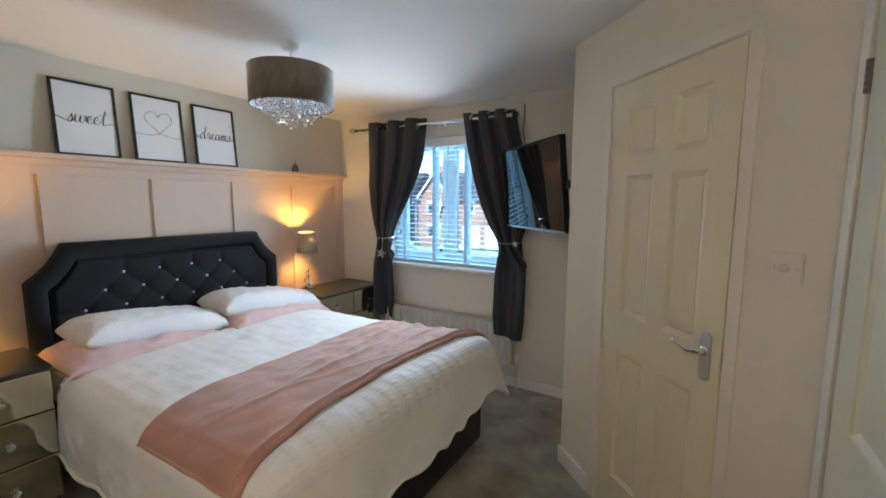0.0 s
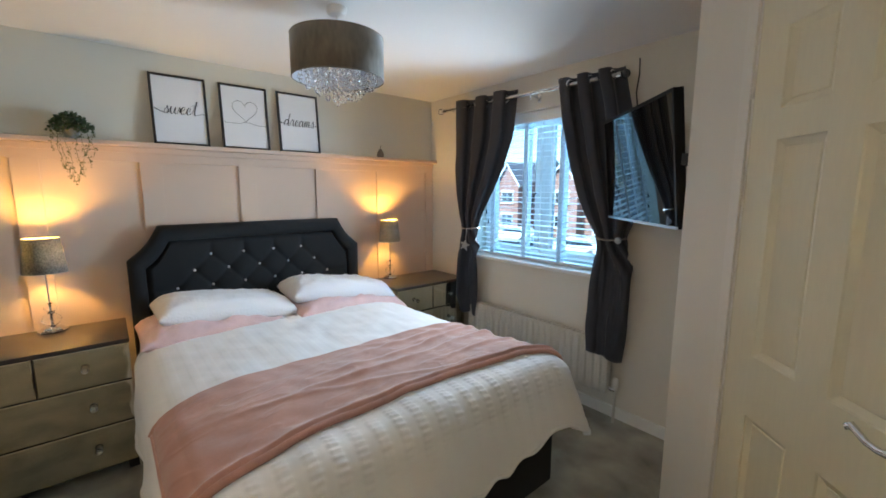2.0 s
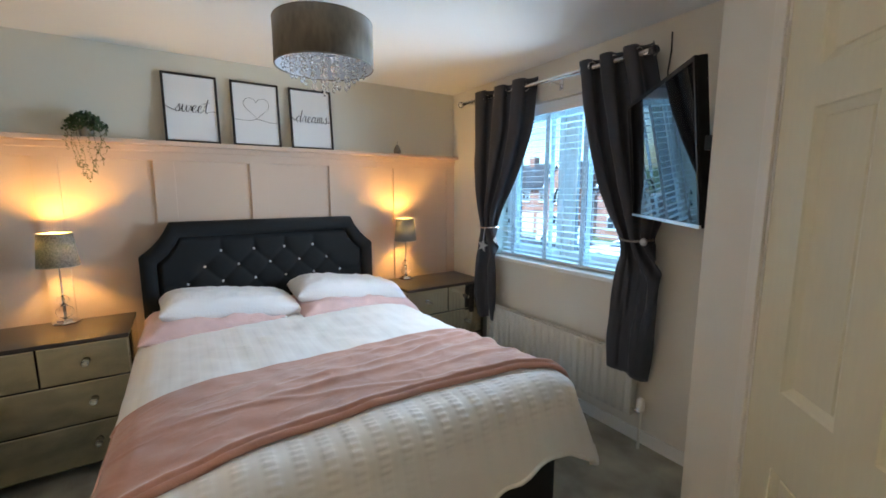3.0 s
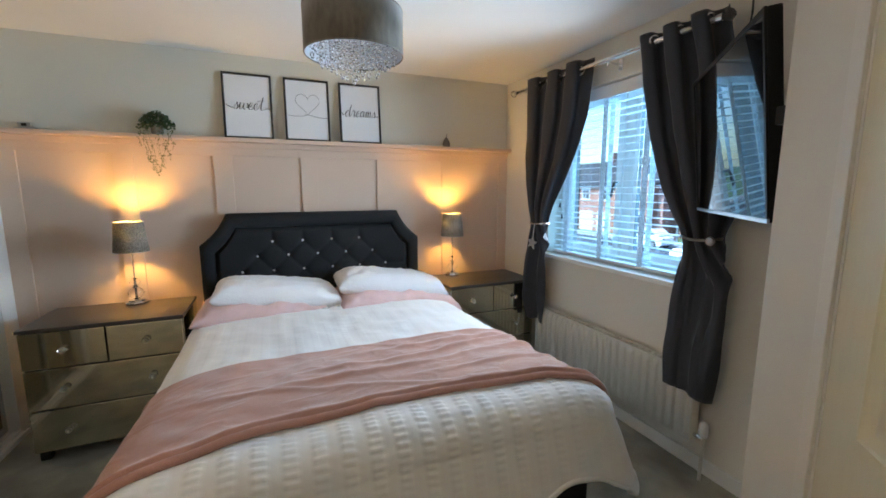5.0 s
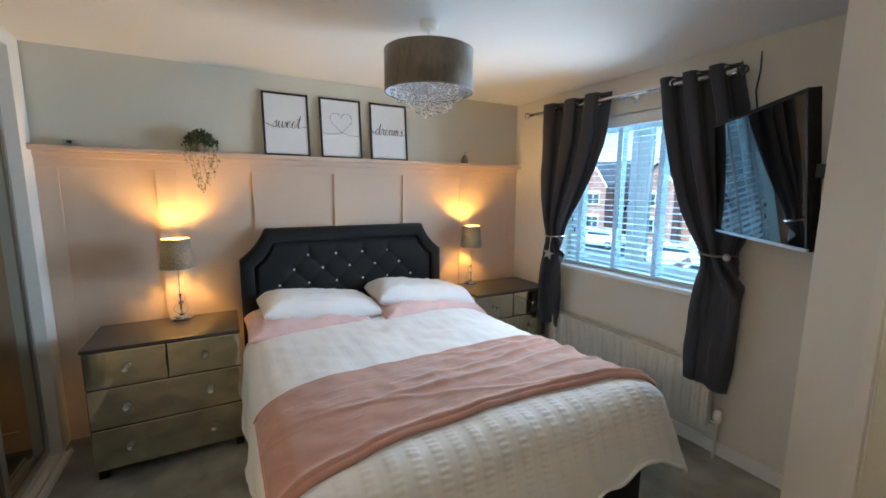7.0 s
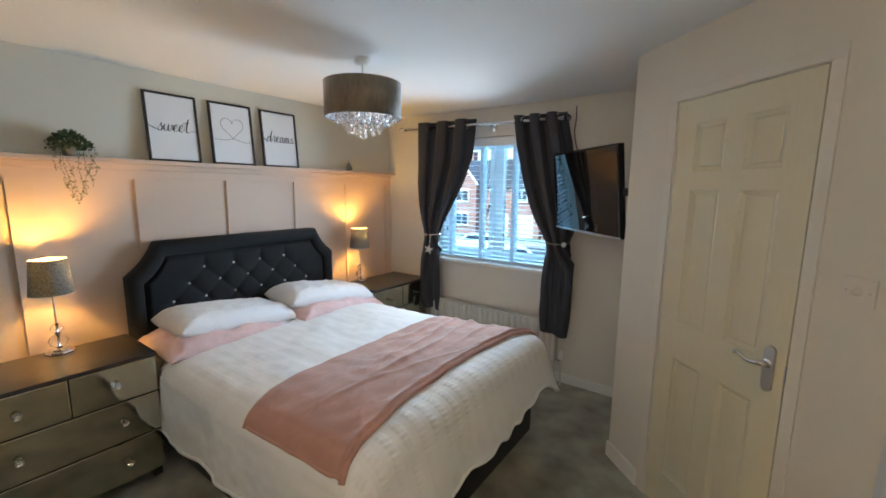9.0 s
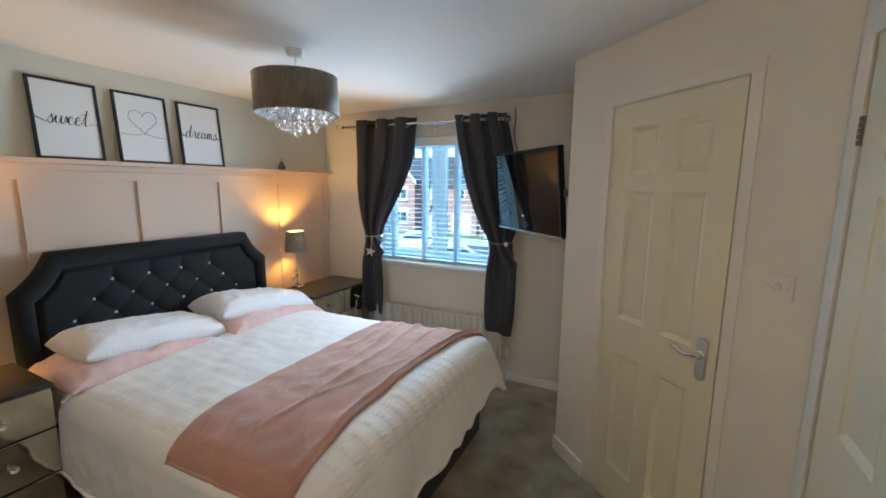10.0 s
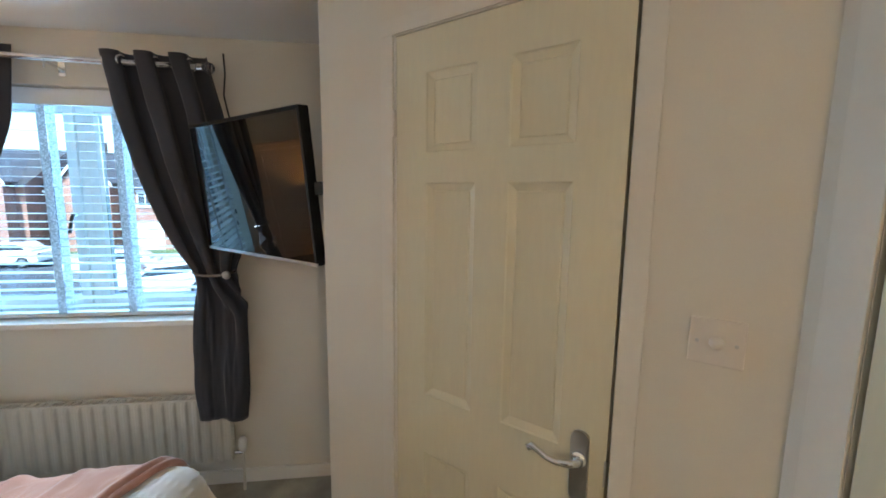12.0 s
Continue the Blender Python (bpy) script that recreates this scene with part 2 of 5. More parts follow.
# ---- mesh helpers ----
def mesh_of(name, bm, material, smooth=False):
    me = bpy.data.meshes.new(name)
    bmesh.ops.recalc_face_normals(bm, faces=bm.faces)
    bm.to_mesh(me)
    bm.free()
    me.materials.append(material)
    if smooth:
        me.polygons.foreach_set("use_smooth", [True] * len(me.polygons))
    return me


def part(name, bm, material, parent=None, label="", smooth=False, m=None):
    """Links a bmesh as one mesh object under a thing or a part."""
    ob = new(name, mesh_of(name, bm, material, smooth) if isinstance(bm, bmesh.types.BMesh) else bm)
    if parent is not None:
        ob.parent = parent
    if m is not None:
        ob.matrix_basis = m
    if label:
        tagged(ob, label)
    return ob


def thing(name, label, category, m=None, group="", kind=""):
    ob = new(name)
    ob.empty_display_size = 0.1
    if m is not None:
        ob.matrix_basis = m
    return tagged(ob, label, category, group, kind)


def add_box(bm, a, b):
    m = Matrix.LocRotScale([(p + q) / 2 for p, q in zip(a, b)], None, [abs(q - p) for p, q in zip(a, b)])
    return bmesh.ops.create_cube(bm, size=1.0, matrix=m)["verts"]


def box(a, b, bevel=0.0, seg=2):
    bm = bmesh.new()
    add_box(bm, a, b)
    if bevel:
        bmesh.ops.bevel(bm, geom=list(bm.edges), offset=bevel, segments=seg, profile=0.7, affect="EDGES")
    return bm


def boxes(pairs, bevel=0.0):
    bm = bmesh.new()
    for a, b in pairs:
        add_box(bm, a, b)
    if bevel:
        bmesh.ops.bevel(bm, geom=list(bm.edges), offset=bevel, segments=2, profile=0.7, affect="EDGES")
    return bm


def lathe(profile, seg=24, bm=None, at=(0, 0, 0), close=False):
    """Turns (radius, height) pairs round the z axis."""
    bm = bm or bmesh.new()
    rings = []
    for r, z in profile:
        if r < 1e-5:
            rings.append([bm.verts.new((at[0], at[1], at[2] + z))] * seg)
        else:
            rings.append([bm.verts.new((at[0] + r * math.cos(2 * math.pi * k / seg), at[1] + r * math.sin(2 * math.pi * k / seg), at[2] + z)) for k in range(seg)])
    pairs = list(zip(rings, rings[1:])) + ([(rings[-1], rings[0])] if close else [])
    for lo, hi in pairs:
        for k in range(seg):
            q = []
            for v in (lo[k], lo[(k + 1) % seg], hi[(k + 1) % seg], hi[k]):
                if v not in q:
                    q.append(v)
            if len(q) > 2:
                bm.faces.new(q)
    return bm


def tube(points, r, seg=8, bm=None):
    """A round rod along points, with closed ends."""
    bm = bm or bmesh.new()
    pts = [Vector(p) for p in points]
    rings, side = [], None
    for k, p in enumerate(pts):
        d = (pts[min(k + 1, len(pts) - 1)] - pts[max(k - 1, 0)]).normalized()
        if side is None:
            side = d.orthogonal().normalized()
        side = (side - d * side.dot(d)).normalized()
        up = d.cross(side)
        rr = r[k] if isinstance(r, (list, tuple)) else r
        rings.append([bm.verts.new(p + rr * (math.cos(2 * math.pi * j / seg) * side + math.sin(2 * math.pi * j / seg) * up)) for j in range(seg)])
    for lo, hi in zip(rings, rings[1:]):
        for j in range(seg):
            bm.faces.new((lo[j], lo[(j + 1) % seg], hi[(j + 1) % seg], hi[j]))
    bm.faces.new(rings[0][::-1])
    bm.faces.new(rings[-1])
    return bm


def sheet(nu, nv, fn):
    """A grid of nu by nv cells placed by fn(u, v)."""
    bm = bmesh.new()
    rows = [[bm.verts.new(fn(i / nu, j / nv)) for i in range(nu + 1)] for j in range(nv + 1)]
    for j in range(nv):
        for i in range(nu):
            bm.faces.new((rows[j][i], rows[j][i + 1], rows[j + 1][i + 1], rows[j + 1][i]))
    return bm


def prism(outline, y0, y1, bevel=0.0):
    """An outline of (x, z) pairs pulled from y0 to y1."""
    bm = bmesh.new()
    f = bm.faces.new([bm.verts.new((x, y0, z)) for x, z in outline])
    r = bmesh.ops.extrude_face_region(bm, geom=[f])
    bmesh.ops.translate(bm, verts=[v for v in r["geom"] if isinstance(v, bmesh.types.BMVert)], vec=(0, y1 - y0, 0))
    if bevel:
        bmesh.ops.bevel(bm, geom=list(bm.edges), offset=bevel, segments=2, profile=0.7, affect="EDGES")
    return bm


def solidify(ob, t, offset=-1.0):
    md = ob.modifiers.new("thickness", "SOLIDIFY")
    md.thickness, md.offset = t, offset
    return ob


def fbm(x, y, z, s=1.0, octaves=3):
    return noise.fractal(Vector((x * s, y * s, z * s)), 0.6, 2.0, octaves)


def structure(name, bm, material, label, category="wall", smooth=False):
    return tagged(part(name, bm, material, None, "", smooth), label, category, kind="structure")


def smooth01(a, b, x):
    t = min(1, max(0, (x - a) / (b - a)))
    return t * t * (3 - 2 * t)


# ---- the room ----
CX, CY = -0.713, 2.446            # arris of the boxed-out cupboard
DIAG = math.degrees(math.atan2(-0.688, 0.726))
DIAG_LEN = 1.223
WX0, WX1, WZ0, WZ1 = -2.59, -1.40, 0.90, 2.035

structure("floor", box((XW - 0.2, -1.6, -0.1), (1.4, YN + 0.1, 0)), M_CARPET, "mid grey cut pile carpet with brushed patches", "floor")
structure("ceiling", box((XW - 0.2, -1.6, ZC), (1.4, YN + 0.28, ZC + 0.12)), M_CEIL, "plain white painted ceiling", "ceiling")
structure("wall_west", box((XW - 0.15, -1.6, 0), (XW, YN + 0.28, ZC)), M_WALL_GREY, "warm grey painted wall above pink panelling")
structure("wall_north", boxes([((XW, YN, 0), (WX0, YN + 0.28, ZC)), ((WX1, YN, 0), (1.4, YN + 0.28, ZC)), ((WX0, YN, 0), (WX1, YN + 0.28, WZ0)), ((WX0, YN, WZ1), (WX1, YN + 0.28, ZC))]), M_WALL, "cream painted wall round the window")
structure("wall_cupboard_side", box((CX, CY + 0.005, 0), (CX + 0.1, YN, ZC)), M_WALL, "cream painted side of a boxed-out cupboard")
diag = pose(CX, CY, 0, 0, 0, DIAG)
D0, D1, DH = 0.318, 0.949, 1.99
wd = structure("wall_diagonal", boxes([((0, 0, 0), (D0, 0.1, ZC)), ((D1, 0, 0), (DIAG_LEN + 0.09, 0.1, ZC)), ((D0, 0, DH), (D1, 0.1, ZC))]), M_WALL, "cream painted angled wall with a cupboard door")
wd.matrix_basis = diag
structure("wall_east", boxes([((XE, 1.53, 0), (XE + 0.1, 1.70, ZC)), ((XE, -1.6, 0), (XE + 0.1, 0.755, ZC)), ((XE, 0.755, 1.995), (XE + 0.1, 1.53, ZC))]), M_WALL, "cream painted wall beside the entrance door")
# out of view: opening assumed, west piece added to keep the sun out
structure("wall_south", boxes([((XW, -1.6, 0), (-1.35, -1.45, ZC)), ((-1.25, -1.6, 0), (-1.23, -1.45, ZC)), ((-0.03, -1.6, 0), (XE, -1.45, ZC)), ((-1.23, -1.6, 2.03), (-0.03, -1.45, ZC))]), M_WALL, "cream painted wall out of view round an assumed open entrance")
structure("wall_recess", box((-1.35, -1.6, 0), (-1.25, -0.14, ZC)), M_WALL, "cream painted wall beside the wardrobe")

# skirting boards
structure("baseboard_north", box((XW + 0.02, YN - 0.016, 0), (CX, YN, 0.075), 0.004), M_GLOSS, "white gloss skirting board", "skirting")
bs = structure("baseboard_diagonal", boxes([((-0.004, -0.016, 0), (D0 - 0.055, 0, 0.09)), ((D1 + 0.055, -0.016, 0), (DIAG_LEN - 0.02, 0, 0.09))], 0.004), M_GLOSS, "white gloss skirting board", "skirting")
bs.matrix_basis = diag
structure("baseboard_west", box((XW, YS, 0), (XW + 0.018, YN - 0.018, 0.12), 0.004), M_PINK, "pink painted skirting board", "skirting")

# panelling on the bed wall
panelling = thing("wall_panelling", "pink painted board and batten wall panelling with a picture ledge", "panelling", pose(XW, 0, 0), kind="structure")
part("backing_board", box((0, YS - 0.01, 0.1), (0.006, YN - 0.001, 1.70)), M_PINK, panelling)
edges = [YS - 0.01, -0.046, 0.398, 0.507, 0.942, 1.052, 1.488, 1.598, 2.036, 2.146, 2.576, 2.678, 3.105, YN - 0.001]
for k in range(0, len(edges), 2):
    part("batten", box((0.006, edges[k], 0.12), (0.019, edges[k + 1], 1.625), 0.0015), M_PINK, panelling)
part("top_rail", box((0.006, YS - 0.01, 1.625), (0.019, YN - 0.001, 1.70), 0.0015), M_PINK, panelling)
part("moulding", box((0.019, YS - 0.01, 1.676), (0.034, YN - 0.001, 1.712), 0.006), M_PINK, panelling)
part("ledge", box((0, YS - 0.01, 1.712), (0.088, YN - 0.001, 1.738), 0.004), M_PINK, panelling)


def panel_leaf(w, h, t=0.038):
    """A moulded six-panel leaf from x 0 to w, its face at y 0."""
    xs = [0, 0.105 * w / 0.61, 0.26 * w / 0.61, 0.35 * w / 0.61, 0.505 * w / 0.61, w]
    zs = [0, 0.20, 0.80, 0.98, 1.585, 1.665, 1.87, h]
    bm = bmesh.new()
    vs = [[bm.verts.new((x, 0, z)) for x in xs] for z in zs]
    panels = []
    for j in range(len(zs) - 1):
        for i in range(len(xs) - 1):
            f = bm.faces.new((vs[j][i], vs[j][i + 1], vs[j + 1][i + 1], vs[j + 1][i]))
            if i in (1, 3) and j in (1, 3, 5):
                panels.append(f)
    for f in panels:
        for inset, move in ((0.005, 0.004), (0.024, 0.008), (0.004, -0.003)):
            bmesh.ops.inset_region(bm, faces=[f], thickness=inset)
            bmesh.ops.translate(bm, verts=list(f.verts), vec=(0, move, 0))
    back = [bm.verts.new(c) for c in ((0, t, 0), (w, t, 0), (w, t, h), (0, t, h))]
    bm.faces.new(back)
    ring = [vs[0][i] for i in range(6)] + [vs[j][5] for j in range(1, 8)] + [vs[7][i] for i in range(4, -1, -1)] + [vs[j][0] for j in range(6, 0, -1)]
    bm.faces.new(ring[:6] + [back[1], back[0]])
    bm.faces.new(ring[5:13] + [back[2], back[1]])
    bm.faces.new(ring[12:18] + [back[3], back[2]])
    bm.faces.new(ring[17:] + [ring[0], back[0], back[3]])
    return bm


def lever_handle(parent, x, z, side=-1):
    """Lever on a long rounded back plate; the lever points to the side."""
    plate = part("back_plate", prism([(x + 0.021 * math.cos(a), z + (0.045 if math.sin(a) > 0 else -0.085) + 0.021 * math.sin(a)) for a in [math.pi * k / 8 for k in range(16)]], -0.009, 0.0, 0.0015), M_STEEL, parent, "chrome back plate")
    part("lever", tube([(x, -0.005, z), (x, -0.030, z), (x + side * 0.014, -0.038, z - 0.002), (x + side * 0.040, -0.038, z - 0.008), (x + side * 0.065, -0.037, z - 0.007), (x + side * 0.088, -0.036, z + 0.003), (x + side * 0.102, -0.036, z + 0.009), (x + side * 0.108, -0.036, z + 0.004), (x + side * 0.104, -0.036, z - 0.003)], [0.010, 0.009, 0.009, 0.0075, 0.007, 0.0075, 0.008, 0.008, 0.007], 12), M_CHROME, parent, "chrome lever", True)
    part("rose", lathe([(0, 0.0), (0.019, 0.0), (0.017, 0.008), (0, 0.01)], 20), M_CHROME, parent, "", True, pose(x, -0.007, z, 90))
    return plate


def door_set(name, label, m, w, h, arch, gap, metal, finish):
    d = thing(name, label, "door", m, kind="structure")
    part("door_leaf", panel_leaf(w, h), M_DOOR, d, "cream moulded six-panel leaf", m=pose(0, 0.0015, 0.008))
    for n, a, b in (("architrave", (-0.012 - arch, -0.006, 0), (-0.010, 0, h + 0.014)), ("architrave", (w + 0.010, -0.006, 0), (w + 0.012 + arch, 0, h + 0.014)), ("architrave", (-0.012 - arch, -0.006, h + 0.014), (w + 0.012 + arch, 0, h + 0.014 + arch))):
        part(n, box(a, b, 0.0025), M_ARCH, d, "off-white painted architrave")
    for n, a, b in (("jamb", (-0.0098, 0.001, 0), (-gap, 0.09, h + 0.011)), ("jamb", (w + 0.0072, 0.001, 0), (w + 0.0105, 0.09, h + 0.011)), ("jamb", (-0.0095, 0.001, h + 0.0105), (w + 0.0105, 0.09, h + 0.0165)), ("door_stop", (-gap, 0.05, 0), (0.012, 0.062, h + 0.01)), ("door_stop", (w - 0.012, 0.05, 0), (w + 0.007, 0.062, h + 0.01))):
        part(n, box(a, b), M_ARCH, d)
    for z in (0.24, 1.72):
        hinge = part("hinge", box((-0.0085, -0.003, z), (-0.001, 0.004, z + 0.075), 0.001), metal, d, finish + " butt hinge")
        for k in range(5):
            part("knuckle", tube([(-0.005, -0.006, z + 0.015 * k + 0.001), (-0.005, -0.006, z + 0.015 * k + 0.014)], 0.0045, 8), metal, hinge)
    return d


door = door_set("door_1", "closed cream six-panel cupboard door in a white frame", diag @ pose(0.329, 0, 0), 0.609, 1.977, 0.042, 0.0016, M_SWITCH, "painted")
lever_handle(door, 0.609 - 0.055, 0.979)
part("latch", box((0.606, -0.001, 0.93), (0.612, 0.006, 0.99), 0.001), M_STEEL, door)
door2 = door_set("door_2", "closed cream six-panel entrance door in a white frame", pose(XE, 1.505, 0, 0, 0, -90), 0.738, 1.977, 0.060, 0.0088, M_HINGE, "dull steel")
lever_handle(door2, 0.69, 1.02)

# light switch on the angled wall
switch = thing("light_switch", "square white plastic dimmer switch on the wall", "switch", diag @ pose(1.112, 0, 1.302))
part("plate", box((-0.043, -0.008, -0.043), (0.043, 0, 0.043), 0.003), M_SWITCH, switch)
part("dial", lathe([(0, 0.012), (0.010, 0.011), (0.012, 0.0)], 20), M_SWITCH, switch, "", True, pose(0, -0.008, 0, 90))
for x in (-0.03, 0.03):
    part("screw", lathe([(0, 0.0015), (0.0035, 0.001), (0.0036, 0)], 10), M_STEEL, switch, "dark screw head", False, pose(x, -0.008, 0, 90))

# ---- window ----
window = thing("window_1", "white plastic casement window with two lights", "window", pose(0, YN + 0.12, 0), kind="structure")
for a, b in (((WX0, 0, WZ0 + 0.03), (WX0 + 0.055, 0.07, WZ1)), ((WX1 - 0.055, 0, WZ0 + 0.03), (WX1, 0.07, WZ1)), ((WX0 + 0.055, 0, WZ0 + 0.03), (WX1 - 0.055, 0.07, WZ0 + 0.085)), ((WX0 + 0.055, 0, WZ1 - 0.055), (WX1 - 0.055, 0.07, WZ1)), ((-2.02, 0, WZ0 + 0.085), (-1.965, 0.07, WZ1 - 0.055))):
    part("window_frame", box(a, b, 0.004), M_UPVC, window)
for x0, x1 in ((WX0 + 0.05, -2.015), (-1.97, WX1 - 0.05)):
    z0, z1 = WZ0 + 0.08, WZ1 - 0.05
    sash = part("sash", boxes([((x0, -0.015, z0), (x0 + 0.045, 0.05, z1)), ((x1 - 0.045, -0.015, z0), (x1, 0.05, z1)), ((x0 + 0.045, -0.015, z0), (x1 - 0.045, 0.05, z0 + 0.045)), ((x0 + 0.045, -0.015, z1 - 0.045), (x1 - 0.045, 0.05, z1))], 0.003), M_UPVC, window)
    pane = part("pane", box((x0 + 0.046, 0.016, z0 + 0.046), (x1 - 0.046, 0.022, z1 - 0.046)), M_GLASS, window, "glass pane tinted to dim and blue the daylight")
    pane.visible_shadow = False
part("window_handle", tube([(-2.04, -0.018, 1.44), (-2.04, -0.045, 1.44), (-2.045, -0.05, 1.42), (-2.06, -0.05, 1.35)], 0.008, 8), M_BLACK, window, "dark window handle", True)
part("window_sill", box((WX0 - 0.02, -0.17, WZ0), (WX1 + 0.02, 0.0, WZ0 + 0.028), 0.006), M_GLOSS, window, "white gloss window sill")

# landing assumed beyond the open entrance, and a made-up fill lamp by it
structure("landing_floor", box((-1.6, -4.4, -0.1), (0.7, -1.6, 0)), M_CARPET, "mid grey carpet on an assumed landing out of view", "floor")
structure("landing_ceiling", box((-1.6, -4.4, ZC), (0.7, -1.6, ZC + 0.12)), M_CEIL, "white painted ceiling of the assumed landing", "ceiling")
structure("landing_walls", boxes([((-1.7, -4.5, 0), (-1.6, -1.6, ZC)), ((0.7, -4.5, 0), (0.8, -1.6, ZC)), ((-1.6, -4.5, 0), (0.7, -4.4, ZC)), ((-1.7, -1.6, 0), (-1.35, -1.5, ZC)), ((XE + 0.1, -1.6, 0), (0.8, -1.5, ZC))]), M_WALL, "cream painted walls of the assumed landing")
# invented lamp, put here to brighten the bed's side and near walls
lamp = thing("added_fill_lamp", "made-up fill lamp out of view, a lit globe on the ceiling", "ceiling light", pose(0.02, -0.95, ZC))
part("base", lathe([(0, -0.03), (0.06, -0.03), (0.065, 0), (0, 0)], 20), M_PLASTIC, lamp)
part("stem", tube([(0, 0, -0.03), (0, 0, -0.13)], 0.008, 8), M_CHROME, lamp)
part("globe", lathe([(0.10 * math.sin(math.pi * k / 12), -0.22 + 0.10 * math.cos(math.pi * k / 12)) for k in range(13)], 24), M_FILL_GLOBE, lamp, "glowing globe of the added fill lamp", True)

blind = thing("venetian_blind", "white wooden venetian blind with ladder tapes, slats open", "blind", pose(0, YN + 0.065, 0))
part("valance", box((WX0 + 0.012, -0.035, 1.955), (WX1 - 0.012, -0.022, 2.03), 0.003), M_BLIND, blind)
part("headrail", box((WX0 + 0.015, -0.02, 1.985), (WX1 - 0.015, 0.03, 2.03)), M_BLIND, blind)
slat_bm = sheet(1, 6, lambda u, v: (WX0 + 0.014 + u * (WX1 - WX0 - 0.028), (v - 0.5) * 0.05, 0.0018 * (1 - (2 * v - 1) ** 2)))
bmesh.ops.solidify(slat_bm, geom=list(slat_bm.faces), thickness=0.0028)
slat_me = mesh_of("slat", slat_bm, M_BLIND, False)
for k in range(23):
    part("slat", slat_me, M_BLIND, blind, m=pose(0, random.uniform(-0.001, 0.001), 0.985 + k * 0.0425, random.uniform(-1, 1) + 3, random.uniform(-0.12, 0.12), 0))
part("bottom_rail", box((WX0 + 0.014, -0.026, 0.935), (WX1 - 0.014, 0.026, 0.955), 0.004), M_BLIND, blind)
for x in (-2.435, -2.105, -1.785, -1.46):
    for y in (-0.0285, 0.0285):
        part("ladder_tape", box((x - 0.019, y - 0.0006, 0.95), (x + 0.019, y + 0.0006, 1.97)), M_TAPE, blind)
for x, z in ((-2.50, 1.30), (-2.475, 1.22)):
    part("pull_cord", tube([(x, -0.033, 1.96), (x + 0.003, -0.034, 1.6), (x, -0.034, z)], 0.0012, 5), M_TAPE, blind)
    part("cord_tassel", lathe([(0, 0.035), (0.004, 0.03), (0.007, 0.0), (0, 0)], 10), M_BLACK, blind, "dark cord tassel", True, pose(x, -0.034, z - 0.03))

# ---- curtains ----
ROD_Y, ROD_Z = 3.085, 2.125
pole = thing("curtain_pole", "chrome curtain pole with crystal ball finials", "curtain pole", pose(0, ROD_Y, ROD_Z, 0, 0.9, 0) @ pose(0, 0, -0.031))
part("rod", tube([(-2.90, 0, 0), (-1.335, 0, 0)], 0.013, 16), M_CHROME, pole, "", True)
for x, s in ((-2.90, -1), (-1.335, 1)):
    part("collar", tube([(x - s * 0.01, 0, 0), (x + s * 0.012, 0, 0)], 0.017, 16), M_CHROME, pole)
    part("finial", lathe([(0, -0.027), (0.016, -0.021), (0.026, -0.006), (0.026, 0.006), (0.016, 0.021), (0, 0.027)], 10), M_CRYSTAL, pole, "faceted crystal ball finial", False, pose(x + s * 0.037, 0, 0))
for x in (-2.80, -1.965, -1.36):
    br = part("bracket", tube([(x, 0, -0.012), (x, YN - ROD_Y - 0.004, -0.02)], 0.006, 8), M_CHROME, pole)
    part("wall_plate", box((x - 0.014, YN - ROD_Y - 0.006, -0.05), (x + 0.014, YN - ROD_Y, 0.015), 0.002), M_CHROME, pole)
part("set_screw", tube([(-1.965, 0, -0.013), (-1.965, 0, -0.04)], 0.004, 8), M_CHROME, pole)


def curtain(name, label, keys, pleats, lean, seed, tie, slant):
    """Eyelet curtain drawn in at a tieback; keys: height, edges, pleat depth, and how far its outer edge stands into the room."""
    zs = [k[0] for k in keys][::-1]
    cols = [[k[c] for k in keys][::-1] for c in range(1, 5)]
    top, bot = keys[0][0], keys[-1][0]

    def at(u, v):
        z = top + (bot - top) * v
        acc = [0.0] * 4
        for dz in (-0.05, -0.02, 0, 0.02, 0.05):
            for c in range(4):
                acc[c] += float(np.interp(z + dz, zs, cols[c])) / 5
        xl, xr, amp, out = acc
        loose = smooth01(tie + 0.02, tie - 0.22, z)
        ph = 2 * math.pi * (pleats + (1.45 - pleats) * loose) * (u + 0.12 * loose * fbm(u * 2, z * 2, seed)) + lean + 0.7 * loose
        wob = 0.35 * fbm(u * 3 + seed, z * 1.4, 0.3)
        y = amp * math.cos(ph + wob * 2.0) + 0.010 * fbm(u * 3, z * 2, seed, 1.0, 1)
        x = xl + (xr - xl) * u + 0.10 * (xr - xl) / pleats * math.sin(2 * ph + wob) * (1 - 0.6 * loose)
        return (x, y - out * (1 - u if slant < 0.03 else min(1.0, 2.2 * (1 - u))), z + loose * slant * (0.5 - u) + 0.004 * (1 if v > 0.99 else 0) * math.cos(ph))

    ob = thing(name, label, "curtain", pose(0, ROD_Y, 0), "window curtains")
    cloth = part("cloth", sheet(150, 90, at), M_CURTAIN, ob, "", True)
    solidify(cloth, 0.003, 0.0)
    for k in range(int(pleats * 2)):
        u = (k + 0.5 - lean / math.pi) / (2 * pleats)
        u = u % 1.0
        x, y, z = at(u, (top - ROD_Z) / (top - bot))
        part("eyelet", lathe([(0.0215 + 0.007 * math.cos(a), 0.005 * math.sin(a)) for a in [2 * math.pi * j / 8 for j in range(8)]], 20, close=True), M_CHROME, ob, "chrome eyelet ring", True, pose(x, y, ROD_Z, 0, 90, 0) @ pose(0, 0, 0, 18 * (1 if k % 2 else -1), 0, 0))
    return ob


